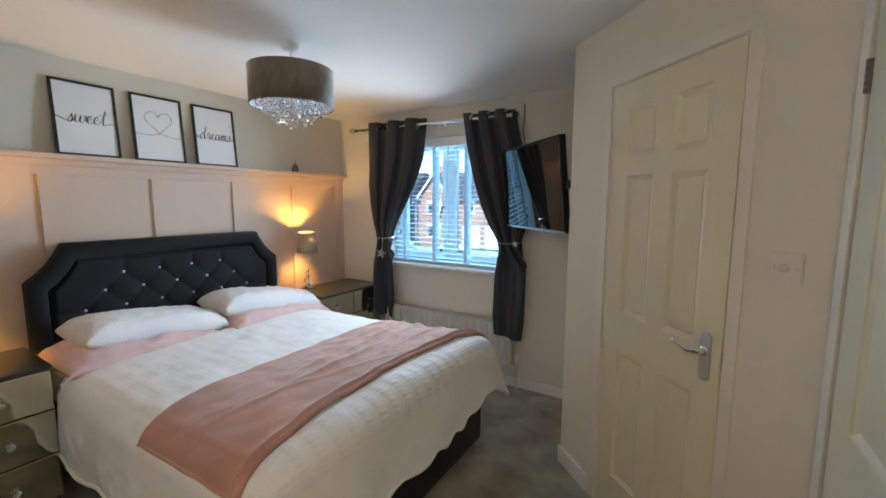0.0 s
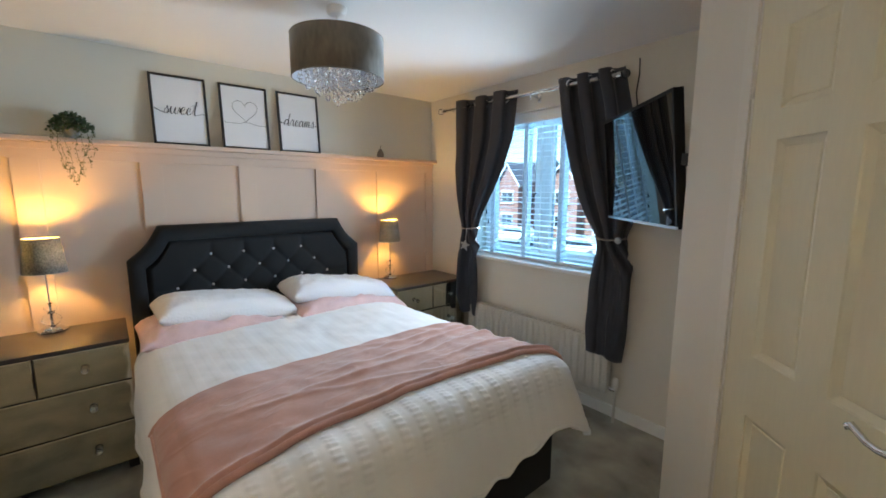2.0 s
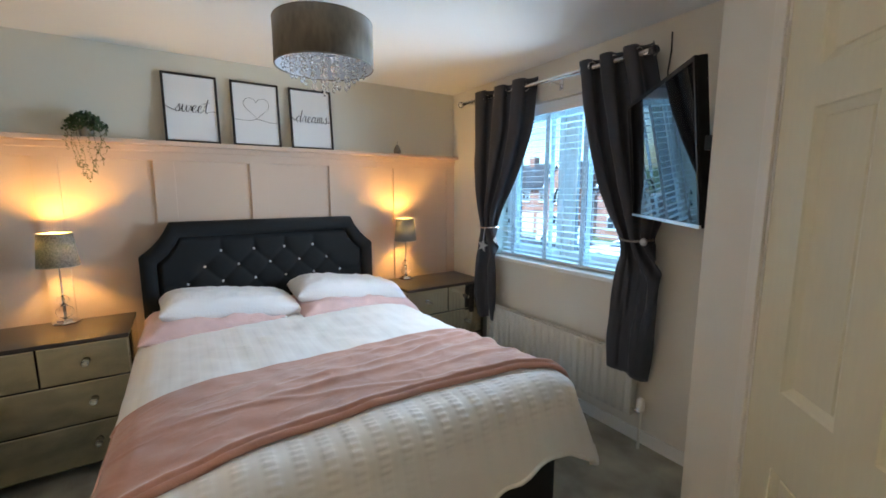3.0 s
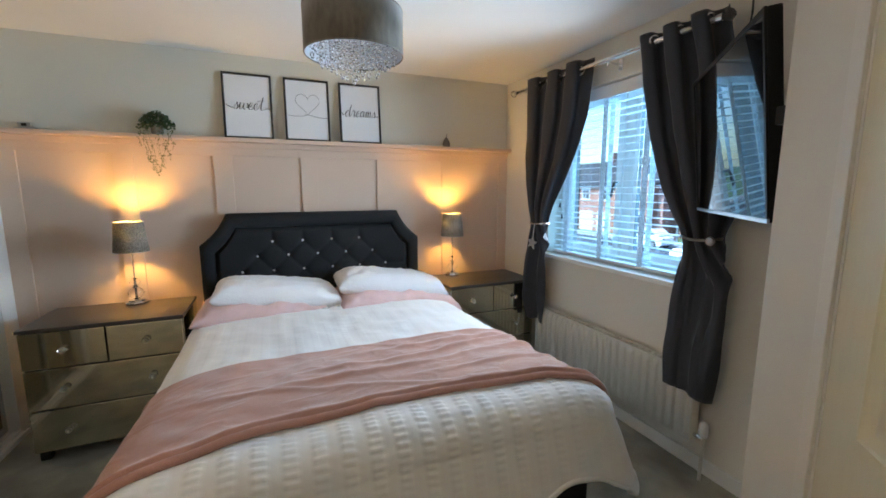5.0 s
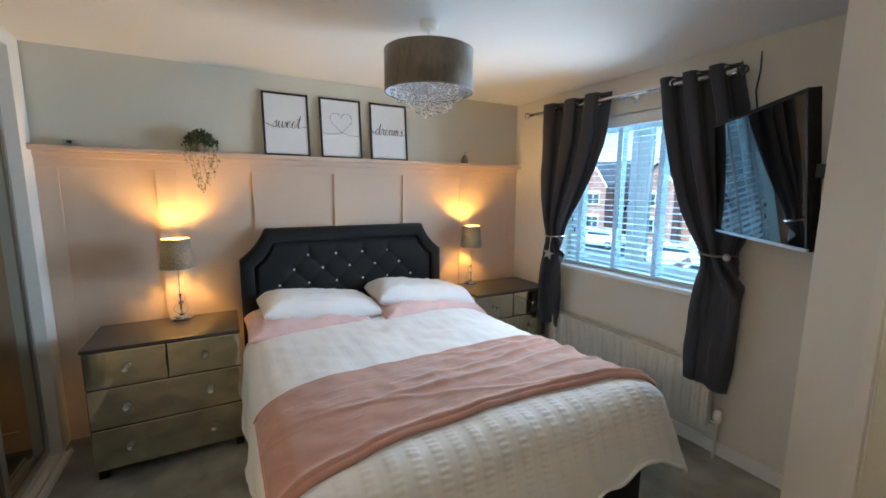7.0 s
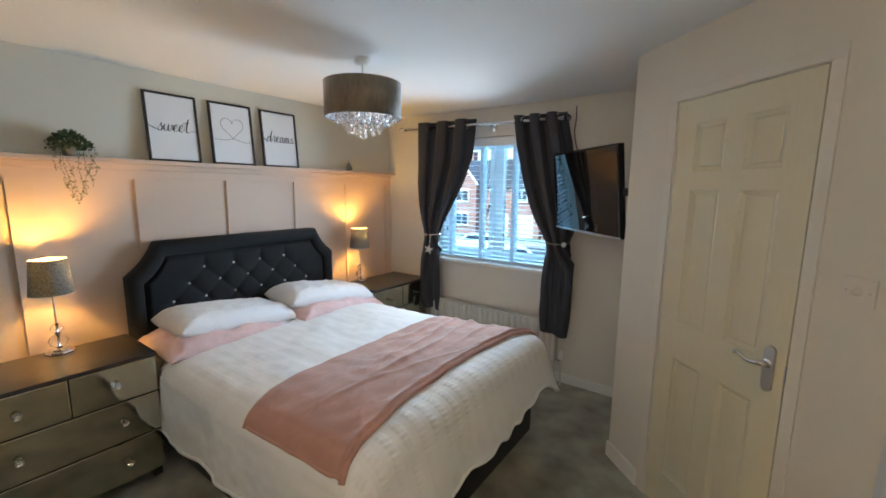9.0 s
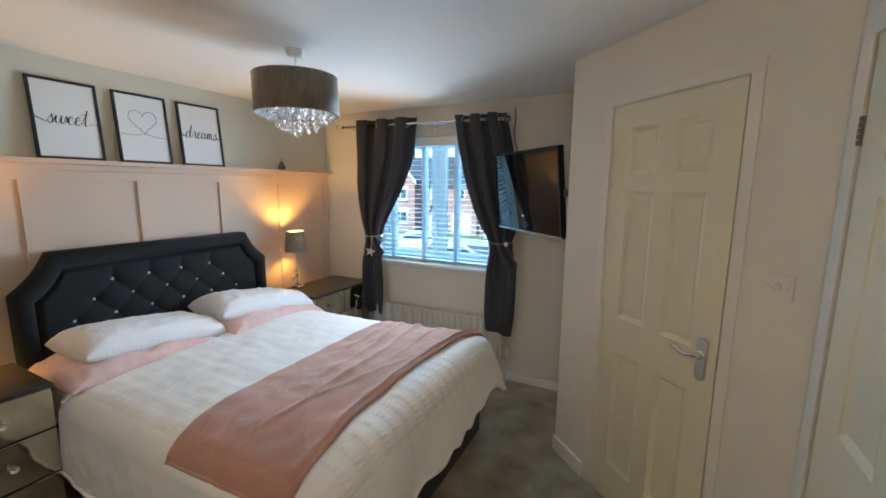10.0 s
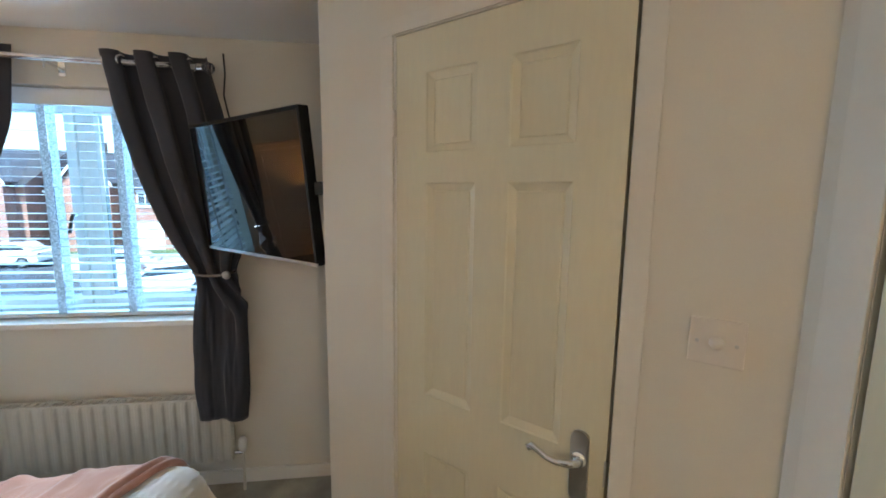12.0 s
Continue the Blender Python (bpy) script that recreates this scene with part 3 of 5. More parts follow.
left_keys = [(2.185, -2.74, -2.125, 0.036, 0), (1.87, -2.745, -2.15, 0.036, 0), (1.63, -2.745, -2.245, 0.036, 0), (1.44, -2.725, -2.35, 0.034, 0), (1.25, -2.68, -2.455, 0.028, 0), (1.15, -2.64, -2.48, 0.022, 0), (1.05, -2.65, -2.465, 0.026, 0.01), (0.93, -2.67, -2.46, 0.030, 0.04), (0.78, -2.655, -2.46, 0.030, 0.075), (0.54, -2.645, -2.455, 0.026, 0.075), (0.435, -2.62, -2.46, 0.022, 0.05)]
right_keys = [(2.165, -1.74, -1.325, 0.036, 0), (1.915, -1.705, -1.265, 0.034, 0), (1.66, -1.64, -1.24, 0.032, 0), (1.45, -1.57, -1.20, 0.032, 0), (1.27, -1.49, -1.20, 0.028, 0), (1.18, -1.415, -1.25, 0.022, 0), (1.04, -1.42, -1.19, 0.024, 0.0), (0.82, -1.425, -1.19, 0.024, 0.03), (0.60, -1.418, -1.195, 0.022, 0.065), (0.45, -1.402, -1.215, 0.018, 0.072)]
curtain("curtain", "charcoal grey eyelet curtain tied back with a star tieback", left_keys, 3, 0.4, 1.0, 1.155, 0.02)
curtain("curtain", "charcoal grey eyelet curtain swept aside into a tieback behind the television", right_keys, 3, 1.2, 5.0, 1.175, 0.05)


def tieback(label, x0, x1, z, star):
    t = thing("curtain_tieback", label, "tieback", pose((x0 + x1) / 2, ROD_Y, z))
    w = (x1 - x0) / 2 + 0.012
    ring = [(w * math.cos(a), 0.047 * math.sin(a), 0.006 * math.cos(a * 2)) for a in [2 * math.pi * k / 28 for k in range(29)]]
    part("band", tube(ring, 0.006, 8), M_CHROME if star else M_PEWTER, t, "", True)
    if star:
        part("hanging_cord", tube([(0.015, -0.05, 0), (0.02, -0.062, -0.06), (0.015, -0.062, -0.105)], 0.003, 6), M_TAPE, t)
        pts = [((0.052 if k % 2 == 0 else 0.022) * math.sin(math.pi * k / 5), (0.052 if k % 2 == 0 else 0.022) * math.cos(math.pi * k / 5)) for k in range(10)]
        part("star", prism(pts, -0.004, 0.004, 0.0015), M_STEEL, t, "silver star pendant", False, pose(0.01, -0.066, -0.14, 0, 12, 10))
    else:
        part("clasp", lathe([(0, 0.012), (0.016, 0.010), (0.02, 0.0), (0, 0)], 16), M_STEEL, t, "round dark metal clasp", True, pose(w * 0.75, -0.042, -0.004, 90))
    return t


tieback("silver tieback with a star pendant round the curtain", -2.64, -2.475, 1.155, True)
tieback("silver tieback with a round clasp round the curtain", -1.415, -1.25, 1.175, False)

# ---- television ----
TVR, TVL = Vector((-0.744, 2.486)), Vector((-1.316, 3.02))
tv_w = (TVL - TVR).length
tv_turn = math.degrees(math.atan2(TVL.y - TVR.y, TVL.x - TVR.x))
tv = thing("television", "flat black television on a swivel wall arm, switched off", "television", pose(TVR.x, TVR.y, 1.305, -6, 0, tv_turn))
TH = 0.543
part("casing", boxes([((0, -0.038, 0), (tv_w, -0.004, TH)), ((tv_w * 0.2, -0.062, 0.08), (tv_w * 0.8, -0.036, TH - 0.12))], 0.006), M_TVBODY, tv)
part("bezel", boxes([((0, -0.004, TH - 0.014), (tv_w, 0.002, TH)), ((0, -0.004, 0.012), (0.012, 0.002, TH - 0.014)), ((tv_w - 0.012, -0.004, 0.012), (tv_w, 0.002, TH - 0.014))]), M_TVBODY, tv)
part("lower_trim", box((0, -0.004, 0), (tv_w, 0.003, 0.012), 0.002), M_STEEL, tv, "silver lower trim")
part("screen", box((0.012, -0.003, 0.012), (tv_w - 0.012, -0.0005, TH - 0.014)), M_SCREEN, tv, "glossy black screen")
arm_m = tv.matrix_basis.inverted()
part("bracket_plate", box((CX - 0.012, 2.62, 1.46), (CX, 2.70, 1.70), 0.003), M_BLACK, tv, "", False, arm_m)
part("bracket_arm", tube([(CX - 0.01, 2.66, 1.58), (-0.86, 2.72, 1.58), (-0.98, 2.76, 1.58)], 0.016, 8), M_BLACK, tv, "", False, arm_m)
part("side_arm", box((CX - 0.004, 2.468, 1.555), (-0.745, 2.50, 1.60), 0.003), M_BLACK, tv, "", False, arm_m)
tv_cable = thing("television_cable", "thin black cable running down the wall behind the television", "cable", pose(-1.225, YN - 0.006, 1.85))
part("cable", tube([(-0.045, 0, 0.36), (-0.04, -0.006, 0.27), (-0.05, -0.008, 0.17), (-0.03, -0.02, 0.08), (0.01, -0.06, 0.0), (0.05, -0.12, -0.08)], 0.004, 7), M_BLACK, tv_cable, "", True)

# ---- radiator ----
rad = thing("radiator", "white fluted panel radiator below the window", "radiator", pose(-1.94, 3.12, 0))
RW, RZ0, RZ1 = 0.635, 0.185, 0.525


def rad_face(u, v):
    x = -RW + 2 * RW * u
    z = RZ0 + (RZ1 - RZ0) * v
    f = smooth01(0.0, 0.07, v) * smooth01(1.0, 0.93, v) * smooth01(0, 0.015, u) * smooth01(1, 0.985, u)
    return (x, -0.028 - 0.014 * f * smooth01(-0.35, 0.5, math.cos(2 * math.pi * 24 * u)), z)


part("front_panel", sheet(288, 24, rad_face), M_RAD, rad, "", True)
part("back_panel", box((-RW, 0.012, RZ0), (RW, 0.026, RZ1), 0.004), M_RAD, rad)
part("top_grille", boxes([((-RW, -0.03, RZ1 - 0.002), (RW, -0.018, RZ1 + 0.008)), ((-RW, 0.012, RZ1 - 0.002), (RW, 0.026, RZ1 + 0.008))] + [((-RW + 0.04 * k, -0.018, RZ1), (-RW + 0.04 * k + 0.02, 0.012, RZ1 + 0.006)) for k in range(32)]), M_RAD, rad)
for x in (-RW, RW - 0.012):
    part("side_panel", box((x, -0.03, RZ0), (x + 0.012, 0.024, RZ1 + 0.006), 0.003), M_RAD, rad)
part("valve_body", tube([(RW, 0, RZ0 + 0.03), (RW + 0.045, 0, RZ0 + 0.03)], 0.010, 12), M_CHROME, rad)
part("valve_head", lathe([(0, 0.075), (0.012, 0.073), (0.019, 0.06), (0.021, 0.02), (0.017, 0.0), (0, 0)], 20), M_PLASTIC, rad, "white valve head", True, pose(RW + 0.045, 0, RZ0 + 0.04))
part("pipe", tube([(RW + 0.045, 0, RZ0 + 0.035), (RW + 0.045, 0, 0.0)], 0.008, 10), M_RAD, rad, "white painted pipe")
for x in (-0.5, 0.5):
    part("wall_hook", box((x - 0.015, 0.025, 0.24), (x + 0.015, 0.071, 0.44)), M_RAD, rad)

# ---- bed ----
BY0, BY1, BX0, BX1 = 0.875, 2.335, -3.10, -1.17
BYC = (BY0 + BY1) / 2
bed = thing("bed", "double divan bed with a black base and a buttoned charcoal headboard", "bed", pose(0, 0, 0))
part("divan_base", box((BX0, BY0, 0.045), (BX1, BY1, 0.36), 0.012), M_DIVAN, bed, "black fabric divan base")
part("mattress", box((BX0, BY0 + 0.005, 0.36), (BX1 - 0.01, BY1 - 0.005, 0.585), 0.05, 4), M_PILLOW, bed, "white mattress")
for x in (BX0 + 0.15, BX1 - 0.06):
    for y in (BY0 + 0.06, BY1 - 0.06):
        part("caster", lathe([(0, 0.0), (0.022, 0.002), (0.024, 0.02), (0.02, 0.046), (0, 0.046)], 14), M_CHROME, bed, "chrome caster", True, pose(x, y, 0))


def arc(p, q, bow, n=7):
    (x0, z0), (x1, z1) = p, q
    nx, nz = z1 - z0, -(x1 - x0)
    return [(x0 + (x1 - x0) * k / n + bow * nx * math.sin(math.pi * k / n), z0 + (z1 - z0) * k / n + bow * nz * math.sin(math.pi * k / n)) for k in range(n + 1)]


H_OUT = [(0.828, 0.06)] + arc((0.828, 1.035), (0.995, 1.243), 0.07) + arc((2.165, 1.243), (2.333, 1.035), 0.07) + [(2.333, 0.06)]
H_IN = [(0.915, 0.40)] + arc((0.915, 0.985), (1.045, 1.146), 0.07) + arc((2.115, 1.146), (2.247, 0.985), 0.07) + [(2.247, 0.40)]
HB = pose(-3.185, 0, 0, 0, 0, 90)           # headboard face looks along +x
part("headboard_back", prism(H_OUT, -0.045, 0.0, 0.012), M_VELVET, bed, "charcoal velvet headboard", False, HB)


def rim_bm(outer, inner):
    bm = bmesh.new()
    prof = [(0.0, -0.044), (0.0, -0.066), (0.06, -0.086), (0.28, -0.098), (0.5, -0.102), (0.72, -0.098), (0.92, -0.086), (1.0, -0.064), (1.0, -0.044)]
    rings = [[bm.verts.new((o[0] + (i[0] - o[0]) * f, y, o[1] + (i[1] - o[1]) * f)) for o, i in zip(outer, inner)] for f, y in prof]
    for a, b in zip(rings, rings[1:]):
        for k in range(len(outer) - 1):
            bm.faces.new((a[k], a[k + 1], b[k + 1], b[k]))
    return bm


part("headboard_border", rim_bm(H_OUT, H_IN), M_VELVET, bed, "padded velvet border", True, HB)
BUTTONS = [(1.27 + 0.2 * k, 1.045) for k in range(4)] + [(1.17 + 0.2 * k, 0.945) for k in range(5)] + [(1.07 + 0.2 * k, 0.840) for k in range(6)] + [(1.17 + 0.2 * k, 0.735) for k in range(5)]
CREASES = []
for a in BUTTONS:
    for b in BUTTONS:
        if abs(abs(a[0] - b[0]) - 0.1) < 0.01 and 0.08 < a[1] - b[1] < 0.12:
            CREASES.append((a, b))
CREASES += [((x, 1.045), (x, 1.16)) for x in (1.27, 1.47, 1.67, 1.87)] + [((1.07, 0.84), (0.90, 0.84)), ((2.07, 0.84), (2.26, 0.84))]
CREASES += [((1.27, 1.045), (1.17, 0.945)), ((1.87, 1.045), (1.97, 0.945))]


def tuft(y, z):
    d = 1.0
    for (ax, az), (bx, bz) in CREASES:
        ux, uz = bx - ax, bz - az
        t = min(1, max(0, ((y - ax) * ux + (z - az) * uz) / (ux * ux + uz * uz)))
        d = min(d, math.hypot(y - ax - t * ux, z - az - t * uz))
    b = min(math.hypot(y - p[0], z - p[1]) for p in BUTTONS)
    return 0.011 * (1 - math.exp(-d / 0.014)) + 0.024 * (1 - math.exp(-b / 0.028))


def top_edge(y):
    ys = [p[0] for p in H_IN[1:-1]]
    return float(np.interp(y, ys, [p[1] for p in H_IN[1:-1]]))


def tufted(u, v):
    y = 0.917 + (2.245 - 0.917) * u
    z = 0.42 + (top_edge(y) - 0.004 - 0.42) * v
    e = min(y - 0.915, 2.247 - y, top_edge(y) - z)
    return (y, -0.052 - tuft(y, z) * smooth01(-0.005, 0.03, e), z)


part("tufted_panel", sheet(150, 84, tufted), M_VELVET, bed, "deep-buttoned charcoal velvet panel", True, HB)
for y, z in BUTTONS[:15]:
    part("crystal_button", lathe([(0, 0.009), (0.005, 0.0075), (0.0085, 0.0035), (0.009, 0.0), (0, 0)], 8), M_BUTTON, bed, "clear crystal button", False, HB @ pose(y, -0.058, z, 90))


# bedding: cloth that lies on the mattress and falls over its edges
def drape(x, y, top, r=0.10, flare=0.26):
    """Place of a cloth point laid at (x, y): past the mattress edge it bends over and hangs."""
    ex, y0, y1 = BX1 - 0.03, BY0 + 0.035, BY1 - 0.02
    ox = max(0, x - ex)
    oy = (y - y1) if y > y1 else (y - y0) if y < y0 else 0.0
    d = math.hypot(ox, oy)
    if d < 1e-6:
        return x, y, top, 0.0
    bend = r * math.pi / 2
    if d < bend:
        out, down = r * math.sin(d / r), r * (1 - math.cos(d / r))
    else:
        out, down = r + flare * min(1.25, (ox + (0.5 * abs(oy) if ox > 0 else 0)) / d) * (d - bend), r + (d - bend)
    return (x if ox == 0 else ex) + out * ox / d, (y if oy == 0 else (y1 if oy > 0 else y0)) + out * oy / d, top - down, d


def crown(x, y):
    """Height of the plumped quilt."""
    a = smooth01(BX0, -2.5, x) * 0.02 + 0.625
    side = min(1, max(0, min(y - BY0, BY1 - y) / 0.35))
    return a + 0.03 * (side * (2 - side)) + 0.032 * smooth01(-1.9, -1.3, x) + 0.010 * fbm(x, y, 0.2, 3.0)


def duvet_at(x, y, pucker=1.0):
    px, py, pz, d = drape(x, y, crown(min(x, BX1 - 0.03), min(max(y, BY0), BY1)))
    fold = smooth01(0.08, 0.4, d)
    along = (px - py) * 9 if (x > BX1 - 0.03 and (y < BY0 or y > BY1)) else (py * 9 if x > BX1 - 0.03 else px * 9)
    push = 0.022 * smooth01(0.0, 0.35, d) + fold * (0.010 * math.sin(along * 1.35 + 1.5 * fbm(px, py, 1.0, 2.2)) + 0.013 * fbm(px, py, pz, 4.0))
    nx, ny = (1, 0) if (x > BX1 - 0.03 and BY0 < y < BY1) else (0, 1 if y > BYC else -1)
    if x > BX1 - 0.03 and (y < BY0 or y > BY1):
        nx, ny = 0.7, 0.7 * (1 if y > BYC else -1)
    band = pucker * (0.0007 + 0.0026 * smooth01(-1.46, -1.28, x) * smooth01(0.30, 0.1, d)) * smooth01(-0.1, 0.5, math.sin(2 * math.pi * y / 0.075)) * (0.45 + 0.5 * math.sin(2 * math.pi * x / 0.022 + 5.0 * math.floor(y / 0.075 + 0.25) + 3.0 * fbm(x * 2, y * 2, 0.7, 3.0, 1)) + 0.5 * fbm(x * 1.2, y * 0.4, pz, 18.0, 1))
    ruck = 0.003 * max(0, fbm(x * 1.3, y * 0.7, 0.5, 6.0))
    return px + nx * (push + (band if d > 0.08 else 0)), py + ny * (push + (band if d > 0.08 else 0)), pz + (band * 1.2 + ruck if d < 0.12 else 0)


duvet = thing("duvet", "white puckered-stripe duvet hanging over the sides and foot of the bed", "duvet", pose(0, 0, 0))
U0, U1, V0, V1 = -2.66, BX1 + 0.36, BY0 - 0.42, BY1 + 0.37


def duvet_grid(u, v):
    x = U0 + (U1 - U0 - 0.03 * smooth01(0.5, 0.7, v) - 0.035 * smooth01(0.64, 0.78, v) + 0.055 * smooth01(0.79, 0.88, v)) * u
    y = V0 + (V1 - V0) * v
    dx, dy = x - (U1 - 0.36), max(y - (V1 - 0.30), 0)
    if v < 0.5:
        dx, dy = x - (U1 - 0.20), min(y - (V0 + 0.20), 0)
    if dx > 0 and dy != 0:                    # rounded corner
        f = max(dx, abs(dy)) / math.hypot(dx, dy)
        x, y = x - dx * (1 - f), y - dy * (1 - f)
    x += 0.010 * math.sin(y * 31 + 2 * math.sin(y * 7)) * smooth01(0.93, 1.0, u)
    if u < 0.004:
        x += 0.008 * math.sin(y * 9)
    return duvet_at(x, y)


dv = part("cover", sheet(330, 300, duvet_grid), M_WHITE_LINEN, duvet, "", True)
solidify(dv, 0.028, -1.0)

throw = thing("throw", "dusky pink fleece throw laid across the foot of the bed", "throw", pose(0, 0, 0))


def throw_at(u, v):
    y = 0.795 + (2.435 - 0.795) * v
    back = float(np.interp(v, [0, 0.12, 0.3, 0.6, 0.85, 1], [-1.80, -1.865, -1.89, -1.895, -1.89, -1.865]))
    front = float(np.interp(v, [0, 0.08, 0.3, 0.6, 0.85, 1], [-1.19, -1.22, -1.27, -1.285, -1.255, -1.185]))
    x = back + (front - back) * u
    px, py, pz = duvet_at(x, y, 0.0)
    wr = 0.5 - abs(fbm(x * 2.0 + 0.45 * y, y * 0.35, 3.1, 2.4, 1)) * 1.6
    wr2 = 0.5 - abs(fbm(x * 1.2, y * 1.1 - x, 7.7, 2.2, 1)) * 1.6
    folds = 0.0
    for x0, slope, y0, wide, tall in ((-1.50, -0.10, 1.15, 0.020, 0.013), (-1.60, -0.16, 1.35, 0.018, 0.014), (-1.74, -0.12, 1.55, 0.022, 0.011), (-1.46, 0.03, 1.7, 0.016, 0.010), (-1.86, -0.05, 1.75, 0.020, 0.008), (-1.55, 0.22, 0.95, 0.018, 0.007)):
        e = x - (x0 + slope * (y - y0)) - 0.02 * math.sin(y * 5 + x0 * 9)
        folds += tall * math.exp(-(e / wide) ** 2) * smooth01(y0 - 0.15, y0 + 0.35, y) * (0.6 + 0.5 * math.sin(y * 4 + x0 * 20) ** 2)
    lift = 0.014 + folds + (0.004 + 0.008 * smooth01(0.9, 1.5, y)) * max(0, wr) ** 2 * 2 + (0.002 + 0.005 * smooth01(0.9, 1.5, y)) * max(0, wr2) ** 2 * 2 + 0.024 * math.exp(-((1 - u) / 0.065) ** 2) - 0.020 * smooth01(0.965, 1.0, u) * 1.0
    fine_wr = 0.5 - abs(fbm(x * 2.2 + 0.3 * y, y * 1.2 + 0.5 * x, 11.3, 6.5, 1)) * 1.8
    lift += 0.0018 * max(0, fine_wr) ** 2 * 4 * smooth01(0.0, 0.15, u)
    lift -= 0.008 * (smooth01(0.03, 0, u) + smooth01(0.02, 0, v) + smooth01(0.98, 1, v))
    return px, py, pz + max(0.006, lift)


tb = part("fleece", sheet(150, 320, throw_at), M_THROW, throw, "", True)
solidify(tb, 0.012, -1.0)


for name, pts in (("long_hem", [throw_at(0.996, k / 60) for k in range(61)]), ("long_hem", [throw_at(0.006, k / 60) for k in range(61)]), ("short_hem", [throw_at(k / 24, 0.004) for k in range(25)]), ("short_hem", [throw_at(k / 24, 0.996) for k in range(25)])):
    part(name, tube([(x, y, z - 0.009) for x, y, z in pts], 0.013 if name == "long_hem" else 0.008, 10), M_THROW, throw, "rolled fleece hem", True)
foot_edge = [duvet_grid(0.999, k / 120) for k in range(121)]
part("foot_seam", tube([(x - 0.005, y, z + 0.006) for x, y, z in foot_edge], 0.009, 10), M_WHITE_LINEN, duvet, "seamed lower edge", True)
for v in (0.001, 0.999):
    part("side_seam", tube([(x, y, z + 0.004) for x, y, z in [duvet_grid(k / 100, v) for k in range(101)]], 0.009, 10), M_WHITE_LINEN, duvet, "seamed lower edge", True)


def pillow_bm(w, d, h, seed, sag=0.02, wrinkle=0.010):
    bm = bmesh.new()
    n, mth = 44, 30
    grids = []
    for s in (1, -1):
        rows = []
        for j in range(mth + 1):
            row = []
            for i in range(n + 1):
                a, b = 2 * i / n - 1, 2 * j / mth - 1
                a, b = math.sin(a * math.pi / 2), math.sin(b * math.pi / 2)
                pa = 1 - 0.025 * (1 - b * b) * abs(a) ** 3
                pb = 1 - 0.06 * (1 - a * a) * abs(b) ** 3
                e = max(0, (1 - abs(a) ** 7.0)) ** 0.46 * max(0, (1 - abs(b) ** 3.4)) ** 0.48
                z = s * h * e * (1 if s > 0 else 0.8) + 0.010 * e * fbm(a * 2 + seed, b * 2, s * 1.0, 2.0) + wrinkle * (0.5 - abs(fbm(a * 1.4 + seed, b * 0.8, 0.4, 3.0, 2))) * e ** 0.4
                row.append((a * w / 2 * pa, b * d / 2 * pb, z - sag * a * a))
            rows.append(row)
        grids.append(rows)
    verts = {}

    def vert(i, j, s):
        edge = i in (0, n) or j in (0, mth)
        key = (i, j, 0 if edge else s)
        if key not in verts:
            p = grids[s][j][i]
            verts[key] = bm.verts.new(p)
        return verts[key]

    for s in (0, 1):
        for j in range(mth):
            for i in range(n):
                bm.faces.new((vert(i, j, s), vert(i + 1, j, s), vert(i + 1, j + 1, s), vert(i, j + 1, s)))
    return bm


for y, seed, tilt, material, dz in ((1.245, 1.0, 0, M_PINK_LINEN, 0), (2.055, 4.0, 1, M_PINK_LINEN, 0)):
    p = thing("pillow", "pale pink cotton pillow lying flat under a white pillow", "pillow", pose(-2.815, y, 0.645, 0, 6, 90 + tilt), "pink pillows")
    part("pillowcase", pillow_bm(0.83, 0.50, 0.078, seed, 0.035, 0.034), material, p, "", True)
for y, seed, tz in ((1.292, 9.0, 2.0), (2.03, 14.0, -2.5)):
    p = thing("pillow", "plump white striped pillow resting on a pink pillow", "pillow", pose(-2.862, y, 0.731, 0, 8, 90 + tz), "white pillows")
    part("pillowcase", pillow_bm(0.755, 0.41, 0.098, seed, 0.012, 0.014), M_PILLOW, p, "", True)


